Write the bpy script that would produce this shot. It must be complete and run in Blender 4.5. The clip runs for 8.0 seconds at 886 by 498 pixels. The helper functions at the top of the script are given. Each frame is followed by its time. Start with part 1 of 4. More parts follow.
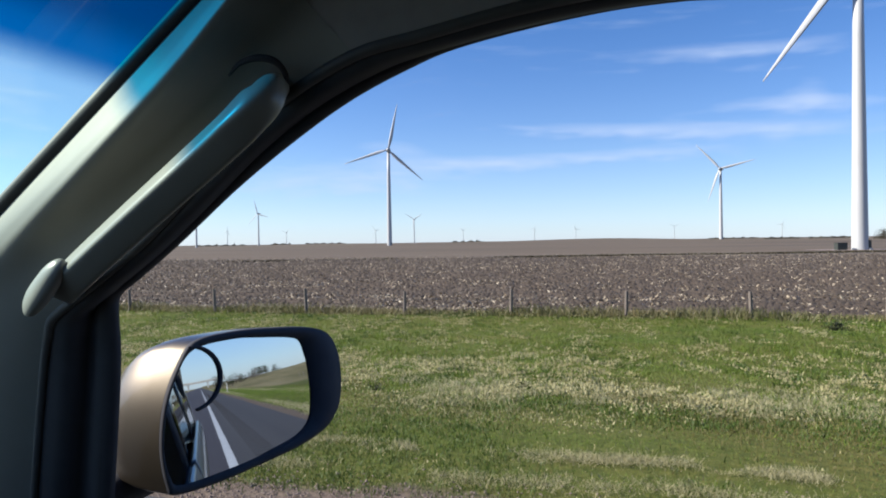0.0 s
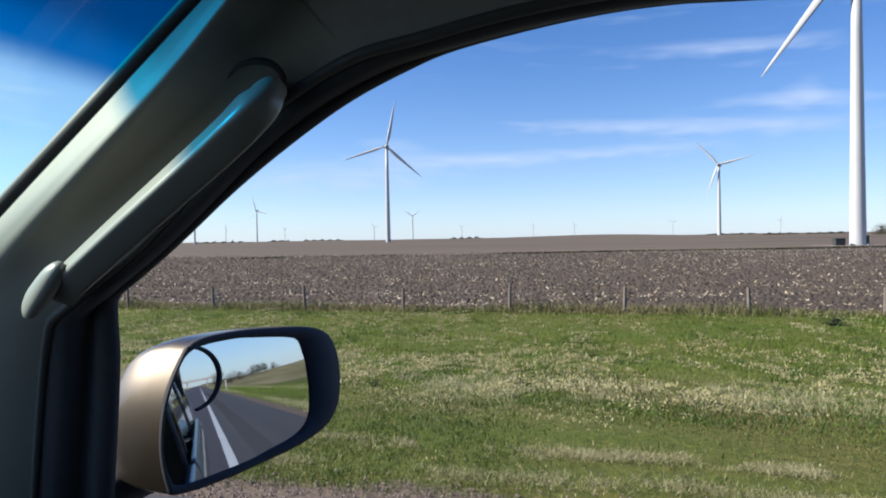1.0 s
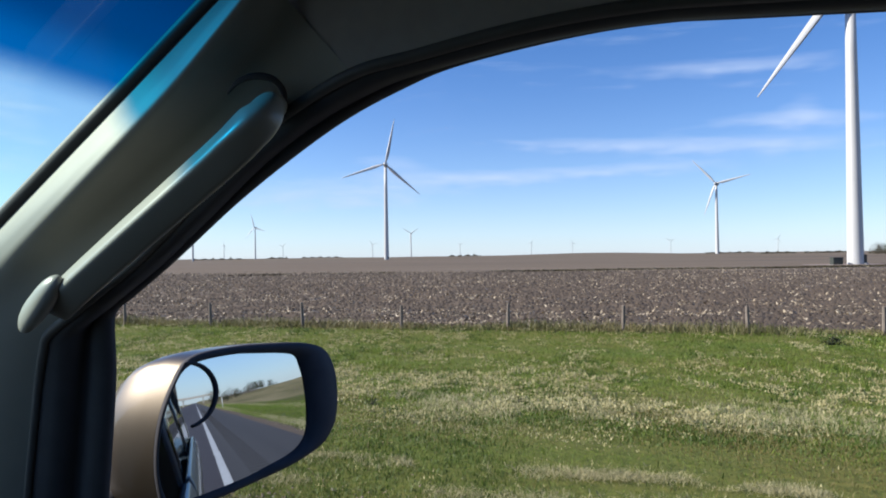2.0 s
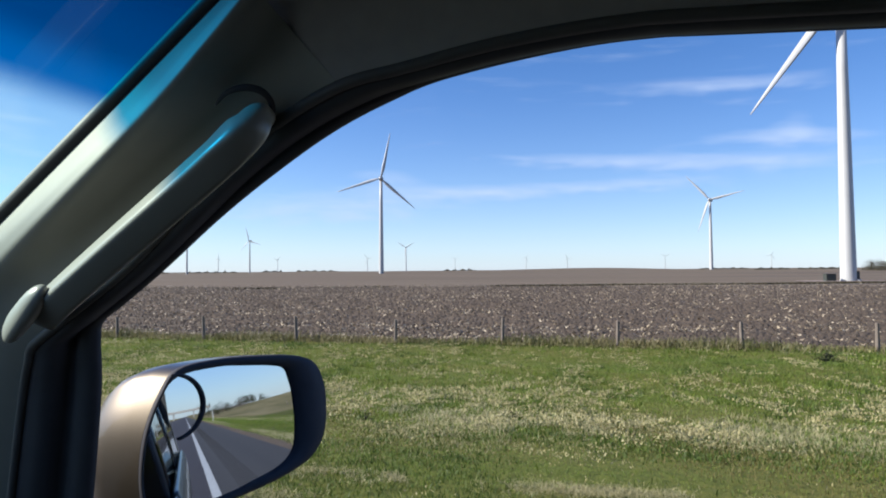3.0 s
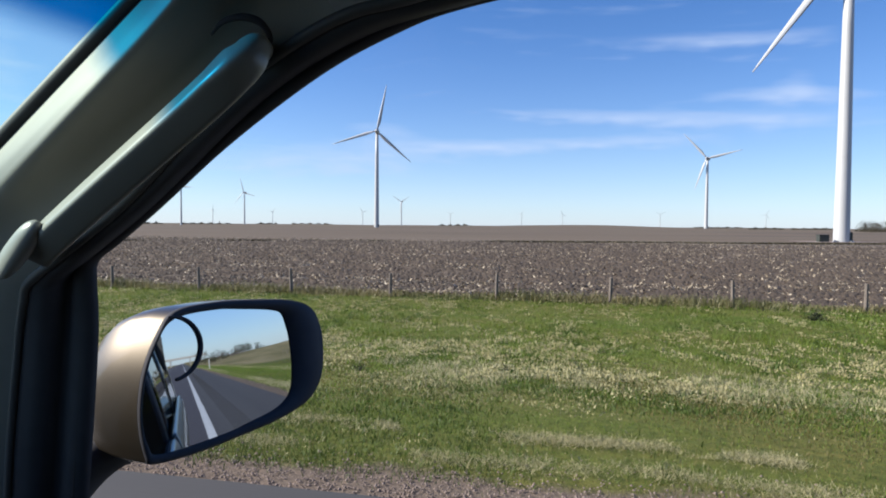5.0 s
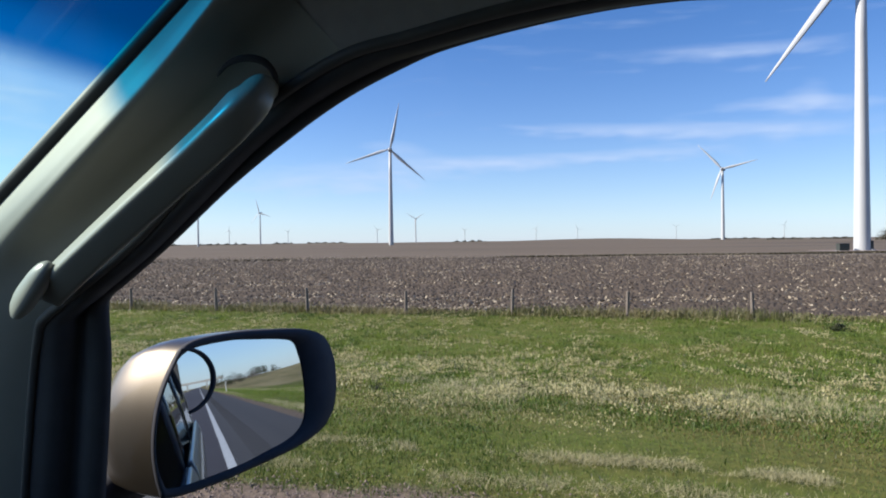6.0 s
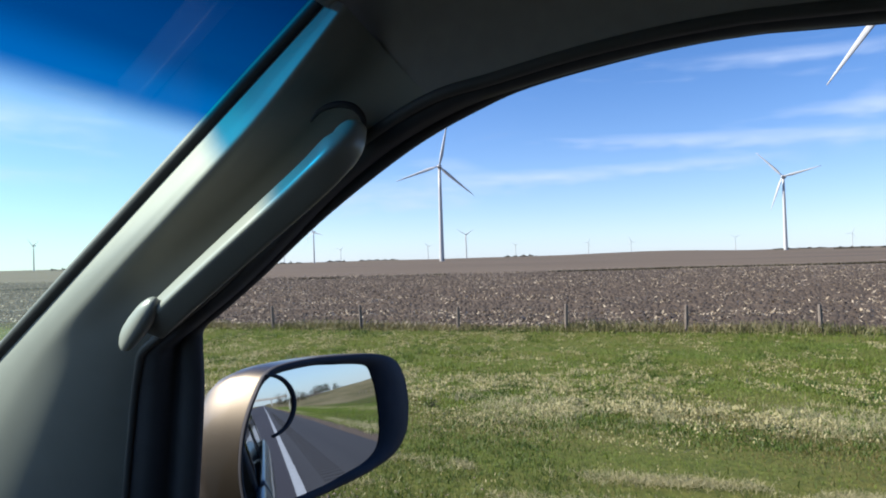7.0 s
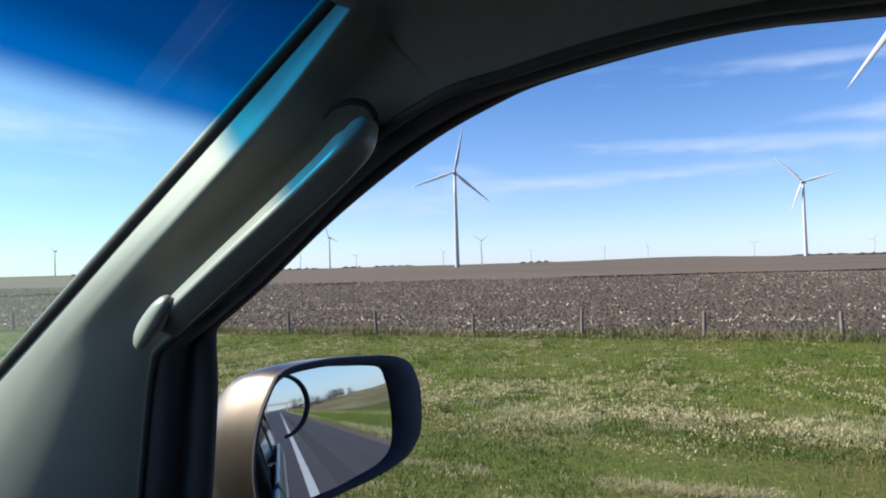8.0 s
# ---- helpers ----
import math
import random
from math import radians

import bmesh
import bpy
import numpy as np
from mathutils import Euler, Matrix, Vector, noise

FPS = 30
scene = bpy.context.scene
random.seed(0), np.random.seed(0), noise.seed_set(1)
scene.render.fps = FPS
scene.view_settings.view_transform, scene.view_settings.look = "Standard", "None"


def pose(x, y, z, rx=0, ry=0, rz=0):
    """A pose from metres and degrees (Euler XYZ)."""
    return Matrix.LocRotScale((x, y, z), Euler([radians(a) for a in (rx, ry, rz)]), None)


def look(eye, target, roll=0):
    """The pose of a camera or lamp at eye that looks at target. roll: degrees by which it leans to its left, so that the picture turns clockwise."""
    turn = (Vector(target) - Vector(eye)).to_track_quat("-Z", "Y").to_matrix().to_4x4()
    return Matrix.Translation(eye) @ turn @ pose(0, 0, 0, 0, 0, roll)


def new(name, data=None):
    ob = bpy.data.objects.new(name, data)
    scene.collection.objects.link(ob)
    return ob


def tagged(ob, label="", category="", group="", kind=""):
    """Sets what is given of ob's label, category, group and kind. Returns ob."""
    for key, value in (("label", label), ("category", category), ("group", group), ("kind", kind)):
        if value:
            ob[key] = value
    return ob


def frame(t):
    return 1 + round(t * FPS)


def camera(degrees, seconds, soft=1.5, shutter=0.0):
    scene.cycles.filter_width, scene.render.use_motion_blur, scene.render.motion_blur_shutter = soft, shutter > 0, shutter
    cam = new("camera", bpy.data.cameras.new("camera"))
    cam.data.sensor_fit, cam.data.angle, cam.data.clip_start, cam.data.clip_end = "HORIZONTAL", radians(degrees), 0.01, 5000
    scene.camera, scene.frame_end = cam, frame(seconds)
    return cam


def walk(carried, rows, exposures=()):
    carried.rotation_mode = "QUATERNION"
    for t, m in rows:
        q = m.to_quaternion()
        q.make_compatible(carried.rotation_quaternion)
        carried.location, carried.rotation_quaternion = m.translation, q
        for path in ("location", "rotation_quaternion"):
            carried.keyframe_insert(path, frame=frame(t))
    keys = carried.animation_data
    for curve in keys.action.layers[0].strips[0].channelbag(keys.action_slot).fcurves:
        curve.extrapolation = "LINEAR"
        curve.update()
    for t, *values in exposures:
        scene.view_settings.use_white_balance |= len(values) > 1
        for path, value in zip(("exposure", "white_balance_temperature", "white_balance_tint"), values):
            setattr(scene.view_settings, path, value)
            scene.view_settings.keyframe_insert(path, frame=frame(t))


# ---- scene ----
cam = camera(70.4, 8.0, soft=1.9)
CAR = 0.9  # the cabin's own scale about the eye
EYE = Vector((0, 0, 1.5))
ROWS = [
    (0.0, -0.0073, -0.0106, 1.4968, 13.16, -0.57, 0.81),
    (0.5, -0.0060, -0.0083, 1.4939, 12.48, -1.07, 0.69),
    (1.0, -0.0062, -0.0125, 1.5020, 13.03, -0.89, 0.94),
    (1.5, -0.0102, -0.0123, 1.5002, 13.66, -0.26, 0.80),
    (1.7, -0.0095, -0.0122, 1.5000, 13.35, -0.12, 0.78),
    (2.8, 0.0005, -0.0118, 1.4975, 12.45, 3.30, 0.50),
    (3.0, 0.0012, -0.0118, 1.4966, 12.41, 2.02, 0.43),
    (3.5, -0.0078, -0.0110, 1.4816, 12.42, -0.09, -0.13),
    (4.0, -0.0120, -0.0140, 1.4836, 12.85, -0.81, -0.55),
    (4.2, -0.0118, -0.0138, 1.4836, 12.03, -1.13, -0.56),
    (5.3, -0.0040, -0.0020, 1.4840, 11.98, -2.20, -0.48),
    (5.5, -0.0034, -0.0013, 1.4851, 12.29, -1.63, -0.41),
    (6.0, 0.0000, 0.0000, 1.5000, 13.30, -0.60, 0.66),
    (6.5, -0.0099, -0.0114, 1.5119, 15.95, 0.41, 1.44),
    (7.0, -0.0257, -0.0255, 1.5175, 17.92, 0.93, 1.64),
    (7.5, -0.0277, -0.0264, 1.5082, 18.46, 0.75, 1.29),
    (8.0, -0.0243, -0.0210, 1.5094, 19.31, 1.51, 1.60),
]
walk(cam, [(t, pose(x * CAR, y * CAR, 1.5 + (z - 1.5) * CAR, 90 + p, r, a)) for t, x, y, z, a, p, r in ROWS],
     exposures=[(0.0, 1.00, 6230, 12), (4.2, 1.02, 6230, 12), (5.5, 0.95, 6230, 12), (6.0, 0.95, 6230, 12), (7.0, 1.11, 6230, 12), (8.0, 1.07, 6230, 12)])

# ---- sky, sun ----
SUN_TO = Vector((-0.78, -0.15, 0.51)).normalized()


def nodes_of(owner):
    owner.use_nodes = True
    owner.node_tree.nodes.clear()
    return owner.node_tree.nodes, owner.node_tree.links


def math_node(ns, ls, op, a, b=None, clamp=False):
    n = ns.new("ShaderNodeMath")
    n.operation, n.use_clamp = op, clamp
    for i, v in enumerate((a, b)):
        if v is None:
            continue
        if isinstance(v, (int, float)):
            n.inputs[i].default_value = v
        else:
            ls.new(v, n.inputs[i])
    return n.outputs[0]


def make_world():
    world = bpy.data.worlds.new("sky")
    scene.world = world
    ns, ls = nodes_of(world)
    sky = ns.new("ShaderNodeTexSky")
    sky.sky_type, sky.sun_disc = "NISHITA", False
    sky.sun_elevation = math.asin(SUN_TO.z)
    sky.sun_rotation = math.atan2(SUN_TO.x, SUN_TO.y)
    sky.altitude, sky.air_density, sky.dust_density, sky.ozone_density = 300, 0.9, 0.15, 4.0
    geo = ns.new("ShaderNodeTexCoord")
    sep = ns.new("ShaderNodeSeparateXYZ")
    ls.new(geo.outputs["Generated"], sep.inputs[0])
    # bearing (to the left of +y) and height of the view, in degrees
    az = math_node(ns, ls, "MULTIPLY", math_node(ns, ls, "ARCTAN2", math_node(ns, ls, "MULTIPLY", sep.outputs[0], -1.0), sep.outputs[1]), 57.296)
    el = math_node(ns, ls, "MULTIPLY", math_node(ns, ls, "ARCSINE", sep.outputs[2]), 57.296)
    comb = ns.new("ShaderNodeCombineXYZ")
    ls.new(math_node(ns, ls, "MULTIPLY", az, 0.09), comb.inputs[0])
    ls.new(math_node(ns, ls, "ADD", math_node(ns, ls, "MULTIPLY", el, 0.85), math_node(ns, ls, "MULTIPLY", az, -0.05)), comb.inputs[1])
    streak = ns.new("ShaderNodeTexNoise")
    streak.inputs["Scale"].default_value, streak.inputs["Detail"].default_value = 1.0, 6
    streak.inputs["Roughness"].default_value = 0.62
    ls.new(comb.outputs[0], streak.inputs["Vector"])
    comb2 = ns.new("ShaderNodeCombineXYZ")
    ls.new(math_node(ns, ls, "MULTIPLY", az, 0.35), comb2.inputs[0])
    ls.new(math_node(ns, ls, "MULTIPLY", el, 1.3), comb2.inputs[1])
    wisp = ns.new("ShaderNodeTexNoise")
    wisp.inputs["Scale"].default_value, wisp.inputs["Detail"].default_value = 1.0, 7
    ls.new(comb2.outputs[0], wisp.inputs["Vector"])
    warp = math_node(ns, ls, "MULTIPLY", math_node(ns, ls, "SUBTRACT", wisp.outputs[0], 0.5), 0.9)
    el_w = math_node(ns, ls, "ADD", el, warp)
    total = math_node(ns, ls, "MULTIPLY", math_node(ns, ls, "SUBTRACT", streak.outputs[0], 0.47, True), 1.0)
    # wisps of cirrus, and last a windshield reflection painted into the sky: bearing, height, half length, half
    # thickness, tilt, weight
    for a, e, la, le, tilt, w in ((-9.0, 15.2, 7.0, 0.42, 0.06, 0.20), (-14.0, 15.0, 4.5, 0.22, 0.09, 0.24), (-16.5, 10.5, 5.0, 0.28, 0.08, 0.50), (-17.2, 11.2, 1.2, 0.55, 0.0, 0.30),
                                  (-2.0, 9.6, 8.0, 0.30, 0.06, 0.42), (-14.0, 8.9, 9.0, 0.35, 0.06, 0.40), (9.0, 7.0, 8.0, 0.36, 0.0, 0.50), (-3.0, 7.3, 8.0, 0.28, 0.02, 0.30), (24.0, 5.4, 10.0, 0.8, -0.02, 0.62),
                                  (17.5, 8.5, 3.0, 0.45, 0.05, 0.42), (-19.0, 1.3, 5.5, 0.30, 0.0, 0.50), (-10.5, 1.3, 1.2, 0.3, 0.0, 0.35),
                                  (-12.0, 7.6, 9.0, 0.5, 0.05, 0.22), (54.0, 11.5, 4.0, 0.6, 0.05, 0.7), (53.0, 7.2, 5.0, 0.4, 0.0, 0.45),
                                  (47.0, 10.0, 2.0, 2.2, 0.6, 0.25)):
        da = math_node(ns, ls, "SUBTRACT", az, a)
        de = math_node(ns, ls, "SUBTRACT", math_node(ns, ls, "SUBTRACT", el_w, e), math_node(ns, ls, "MULTIPLY", da, tilt))
        q = math_node(ns, ls, "ADD", math_node(ns, ls, "POWER", math_node(ns, ls, "ABSOLUTE", math_node(ns, ls, "DIVIDE", da, la * 1.25)), 2.0),
                      math_node(ns, ls, "POWER", math_node(ns, ls, "ABSOLUTE", math_node(ns, ls, "DIVIDE", de, le * 2.2)), 2.0))
        total = math_node(ns, ls, "ADD", total, math_node(ns, ls, "MULTIPLY", math_node(ns, ls, "EXPONENT", math_node(ns, ls, "MULTIPLY", q, -1.0)), w * 1.2))
    haze = math_node(ns, ls, "MULTIPLY", math_node(ns, ls, "EXPONENT", math_node(ns, ls, "MULTIPLY", math_node(ns, ls, "ABSOLUTE", el), -0.13)), 0.60)
    cover = math_node(ns, ls, "MULTIPLY", total, math_node(ns, ls, "ADD", math_node(ns, ls, "MULTIPLY", wisp.outputs[0], 1.0), 0.25), True)
    mix = ns.new("ShaderNodeMix")
    mix.data_type = "RGBA"
    ls.new(math_node(ns, ls, "MAXIMUM", cover, haze), mix.inputs[0])
    hsv = ns.new("ShaderNodeHueSaturation")
    hsv.inputs["Hue"].default_value, hsv.inputs["Value"].default_value = 0.508, 1.06
    hsv.inputs["Saturation"].default_value = 1.23
    ls.new(sky.outputs[0], hsv.inputs["Color"])
    ls.new(hsv.outputs[0], mix.inputs[6])
    mix.inputs[7].default_value = (4.25, 5.05, 6.6, 1)
    bg = ns.new("ShaderNodeBackground")
    bg.inputs[1].default_value = SKY
    ls.new(mix.outputs[2], bg.inputs[0])
    out = ns.new("ShaderNodeOutputWorld")
    ls.new(bg.outputs[0], out.inputs[0])


SKY = 0.0790
make_world()
sun = new("sun", bpy.data.lights.new("sun", "SUN"))
sun.data.energy, sun.data.angle, sun.data.color = 5.0, radians(0.53), (1.0, 0.93, 0.82)
sun.matrix_world = look((0, 0, 50), Vector((0, 0, 50)) - SUN_TO)


# ---- materials ----
def material(name, base, rough=0.6, metal=0.0, other=None, scale=8.0, detail=4, stretch=(1, 1, 1), bump=0.0, bump_scale=60.0, island=0.0, coat=0.0,
             specular=0.5, contrast=0.25):
    """A surface with two colours mixed by noise, fine relief, and a little change from piece to piece."""
    m = bpy.data.materials.new(name)
    ns, ls = nodes_of(m)
    out, bsdf = ns.new("ShaderNodeOutputMaterial"), ns.new("ShaderNodeBsdfPrincipled")
    ls.new(bsdf.outputs[0], out.inputs[0])
    bsdf.inputs["Roughness"].default_value, bsdf.inputs["Metallic"].default_value = rough, metal
    bsdf.inputs["Coat Weight"].default_value, bsdf.inputs["Specular IOR Level"].default_value = coat, specular
    pos = ns.new("ShaderNodeNewGeometry")
    mapping = ns.new("ShaderNodeMapping")
    mapping.inputs["Scale"].default_value = stretch
    ls.new(pos.outputs["Position"], mapping.inputs[0])
    tex = ns.new("ShaderNodeTexNoise")
    tex.inputs["Scale"].default_value, tex.inputs["Detail"].default_value = scale, detail
    ls.new(mapping.outputs[0], tex.inputs["Vector"])
    ramp = ns.new("ShaderNodeMapRange")
    ramp.inputs[1].default_value, ramp.inputs[2].default_value = 0.5 - contrast, 0.5 + contrast
    ls.new(tex.outputs[0], ramp.inputs[0])
    fac = ramp.outputs[0]
    if island:
        fac = math_node(ns, ls, "ADD", math_node(ns, ls, "MULTIPLY", fac, 1 - island), math_node(ns, ls, "MULTIPLY", pos.outputs["Random Per Island"], island))
    mix = ns.new("ShaderNodeMix")
    mix.data_type = "RGBA"
    ls.new(fac, mix.inputs[0])
    mix.inputs[6].default_value, mix.inputs[7].default_value = (*base, 1), (*(other or [c * 0.8 for c in base]), 1)
    ls.new(mix.outputs[2], bsdf.inputs["Base Color"])
    if bump:
        fine = ns.new("ShaderNodeTexNoise")
        fine.inputs["Scale"].default_value, fine.inputs["Detail"].default_value = bump_scale, 5
        ls.new(mapping.outputs[0], fine.inputs["Vector"])
        b = ns.new("ShaderNodeBump")
        b.inputs["Strength"].default_value, b.inputs["Distance"].default_value = bump, 0.3 / bump_scale
        ls.new(fine.outputs[0], b.inputs["Height"])
        ls.new(b.outputs[0], bsdf.inputs["Normal"])
    return m


def leafy(name, base, other, through_light=0.25, rough=0.55, island=0.45, scale=0.5, stretch=(0.35, 1, 1)):
    """Blades and leaves: light also shines through them."""
    m = material(name, base, rough, other=other, scale=scale, detail=5, contrast=0.17, stretch=stretch, island=island, specular=0.3)
    ns, ls = m.node_tree.nodes, m.node_tree.links
    bsdf = next(n for n in ns if n.type == "BSDF_PRINCIPLED")
    out = next(n for n in ns if n.type == "OUTPUT_MATERIAL")
    colour = bsdf.inputs["Base Color"].links[0].from_socket
    trans, mix = ns.new("ShaderNodeBsdfTranslucent"), ns.new("ShaderNodeMixShader")
    ls.new(colour, trans.inputs[0])
    mix.inputs[0].default_value = through_light
    ls.new(bsdf.outputs[0], mix.inputs[1])
    ls.new(trans.outputs[0], mix.inputs[2])
    ls.new(mix.outputs[0], out.inputs[0])
    return m


def glass(name, clear, gloss=0.04, dust=0.0, band=None, grazing=False):
    """A thin pane. band: (low, high, colour) a tinted stripe that comes in between two heights. grazing: more gloss at a flat angle."""
    m = bpy.data.materials.new(name)
    ns, ls = nodes_of(m)
    out, tr, gl = ns.new("ShaderNodeOutputMaterial"), ns.new("ShaderNodeBsdfTransparent"), ns.new("ShaderNodeBsdfGlossy")
    gl.inputs["Roughness"].default_value = 0.02
    tr.inputs[0].default_value = (*clear, 1)
    tint = None
    if band:
        low, high, colours = band
        geo, sep, rng = ns.new("ShaderNodeNewGeometry"), ns.new("ShaderNodeSeparateXYZ"), ns.new("ShaderNodeMapRange")
        ls.new(geo.outputs["Position"], sep.inputs[0])
        # the stripe's edge climbs a little towards the pillar
        edge = math_node(ns, ls, "ADD", sep.outputs[2], math_node(ns, ls, "MULTIPLY", sep.outputs[1], BAND_TILT))
        ls.new(edge, rng.inputs[0])
        rng.inputs[1].default_value, rng.inputs[2].default_value = low, high
        ramp = ns.new("ShaderNodeValToRGB")
        ramp.color_ramp.interpolation = "EASE"
        stops = ramp.color_ramp.elements
        stops[0].position, stops[0].color = 0.0, (*clear, 1)
        stops[1].position, stops[1].color = 1.0, (*colours[-1], 1)
        for at_place, c in zip((.20, .42), colours):
            stops.new(at_place).color = (*c, 1)
        ls.new(rng.outputs[0], ramp.inputs[0])
        ls.new(ramp.outputs[0], tr.inputs[0])
        tint = ramp.outputs[0]
    last = tr.outputs[0]
    if dust:
        df, mx = ns.new("ShaderNodeBsdfTranslucent"), ns.new("ShaderNodeMixShader")
        df.inputs[0].default_value = (0.75, 0.95, 0.9, 1)
        if tint:
            ls.new(tint, df.inputs[0])
        mx.inputs[0].default_value = dust
        ls.new(last, mx.inputs[1])
        ls.new(df.outputs[0], mx.inputs[2])
        last = mx.outputs[0]
    mx2 = ns.new("ShaderNodeMixShader")
    mx2.inputs[0].default_value = gloss
    if grazing:
        ls.new(ns.new("ShaderNodeFresnel").outputs[0], mx2.inputs[0])
    ls.new(last, mx2.inputs[1])
    ls.new(gl.outputs[0], mx2.inputs[2])
    ls.new(mx2.outputs[0], out.inputs[0])
    return m


BAND_TILT = 0.13
M_TRIM = material("pillar_plastic", (0.242, 0.236, 0.220), 0.5, other=(0.225, 0.219, 0.204), scale=25, bump=0.15, bump_scale=900, specular=0.35)
M_HANDLE = material("handle_plastic", (0.290, 0.283, 0.268), 0.36, other=(0.272, 0.265, 0.250), scale=30, bump=0.08, bump_scale=700, specular=0.5)
M_LINER = material("headliner_cloth", (0.33, 0.31, 0.305), 0.95, other=(0.29, 0.27, 0.27), scale=60, bump=0.3, bump_scale=1200)
M_STRIP = material("weatherstrip_rubber", (0.085, 0.082, 0.085), 0.6, other=(0.07, 0.068, 0.07), scale=40)
M_RUBBER = material("black_rubber", (0.022, 0.022, 0.027), 0.55, other=(0.03, 0.03, 0.035), scale=40)
M_BLACK = material("black_plastic", (0.056, 0.056, 0.066), 0.7, other=(0.066, 0.066, 0.076), scale=40, bump=0.1, bump_scale=800, specular=0.15)
M_PAINT = material("champagne_paint", (0.108, 0.090, 0.068), 0.44, 0.9, other=(0.115, 0.096, 0.072), scale=300, coat=0.5)
M_DARK = material("dark_cabin_plastic", (0.022, 0.022, 0.024), 0.8, scale=20, bump=0.2, bump_scale=600)
M_SEAT = material("grey_carpet", (0.05, 0.048, 0.046), 0.95, scale=40, bump=0.4, bump_scale=500)
M_CHROME = material("mirror_glass", (0.50, 0.545, 0.60), 0.015, 1.0, other=(0.485, 0.53, 0.585), scale=4)
M_TYRE = material("tyre_rubber", (0.02, 0.02, 0.02), 0.85, scale=30)
M_STEEL = material("wheel_alloy", (0.5, 0.5, 0.5), 0.35, 0.9, scale=30)
M_SHIELD = glass("windshield_glass", (0.80, 0.95, 0.83), 0.015, 0.045, (1.702, 1.812, ((0.003, 0.24, 0.42), (0.002, 0.115, 0.23), (0.001, 0.050, 0.12))))
M_PANE = glass("side_glass", (0.97, 0.985, 0.98), 0.02)
# rear privacy glass; also darkens the unseen driver's windows to cut fill light
M_DARK_PANE = glass("privacy_and_light_block_glass", (0.04, 0.045, 0.05), 0.2, grazing=True)
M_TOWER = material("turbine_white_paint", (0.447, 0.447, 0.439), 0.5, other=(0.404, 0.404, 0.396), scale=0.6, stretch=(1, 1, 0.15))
M_BLADE = material("blade_white", (0.413, 0.421, 0.430), 0.4, other=(0.370, 0.378, 0.387), scale=0.8)
M_GREY = material("weathered_galvanised_steel", (0.330, 0.335, 0.335), 0.5, 0.3, other=(0.270, 0.275, 0.275), scale=0.9, stretch=(1, 1, 0.2))
M_CONCRETE = material("concrete", (0.320, 0.305, 0.280), 0.9, other=(0.239, 0.226, 0.205), scale=1.2, bump=0.3, bump_scale=20)
M_BOX = material("transformer_green_paint", (0.036, 0.042, 0.033), 0.6, other=(0.030, 0.033, 0.027), scale=2)
M_WOOD = material("weathered_post_wood", (0.198, 0.162, 0.132), 0.9, other=(0.120, 0.099, 0.081), scale=14, stretch=(1, 1, 0.2), bump=0.5, bump_scale=60)
M_WIRE = material("fence_wire", (0.150, 0.138, 0.126), 0.6, 0.6, scale=20)
M_ROAD = material("lane_asphalt", (0.057, 0.050, 0.053), 0.85, other=(0.037, 0.032, 0.036), scale=0.9, detail=8, stretch=(0.02, 1, 1), bump=0.4, bump_scale=90)
M_SHOULDER = material("shoulder_asphalt", (0.034, 0.032, 0.034), 0.9, other=(0.063, 0.059, 0.057), scale=0.9, detail=8, stretch=(0.012, 1, 1), bump=0.5, bump_scale=70)
M_TAR = material("groove_asphalt", (0.027, 0.026, 0.026), 0.95, other=(0.036, 0.033, 0.034), scale=6, bump=0.5, bump_scale=80)
M_LINE = material("white_road_paint", (0.533, 0.533, 0.518), 0.6, other=(0.438, 0.438, 0.426), scale=3, detail=6)
M_YELLOW = material("yellow_road_paint", (0.420, 0.288, 0.048), 0.6, scale=3, detail=6)
M_GRAVEL = material("shoulder_gravel", (0.239, 0.180, 0.147), 0.95, other=(0.133, 0.103, 0.087), scale=9, detail=6, bump=0.6, bump_scale=40, island=0.6)
M_GRASS = leafy("green_grass_blades", (0.108, 0.180, 0.022), (0.193, 0.225, 0.046), 0.4)
M_STRAW = leafy("dry_grass_straw", (0.432, 0.394, 0.228), (0.300, 0.270, 0.132), 0.35)
M_RESIDUE = leafy("corn_residue", (0.426, 0.360, 0.263), (0.147, 0.110, 0.075), 0.05, island=0.9)
M_CLOD = material("soil_clod", (0.083, 0.061, 0.044), 0.95, other=(0.037, 0.027, 0.020), scale=0.4, island=0.6)
M_LEAF = leafy("bush_leaves", (0.021, 0.033, 0.011), (0.045, 0.045, 0.021), 0.2, scale=0.5)
M_TWIG = leafy("bare_spring_twigs", (0.078, 0.063, 0.045), (0.051, 0.048, 0.027), 0.1, scale=0.05)
M_BARK = material("bark", (0.060, 0.048, 0.036), 0.9, other=(0.036, 0.030, 0.024), scale=3, stretch=(1, 1, 0.2))
M_WHITE = material("white_siding", (0.467, 0.467, 0.455), 0.7, scale=0.6)


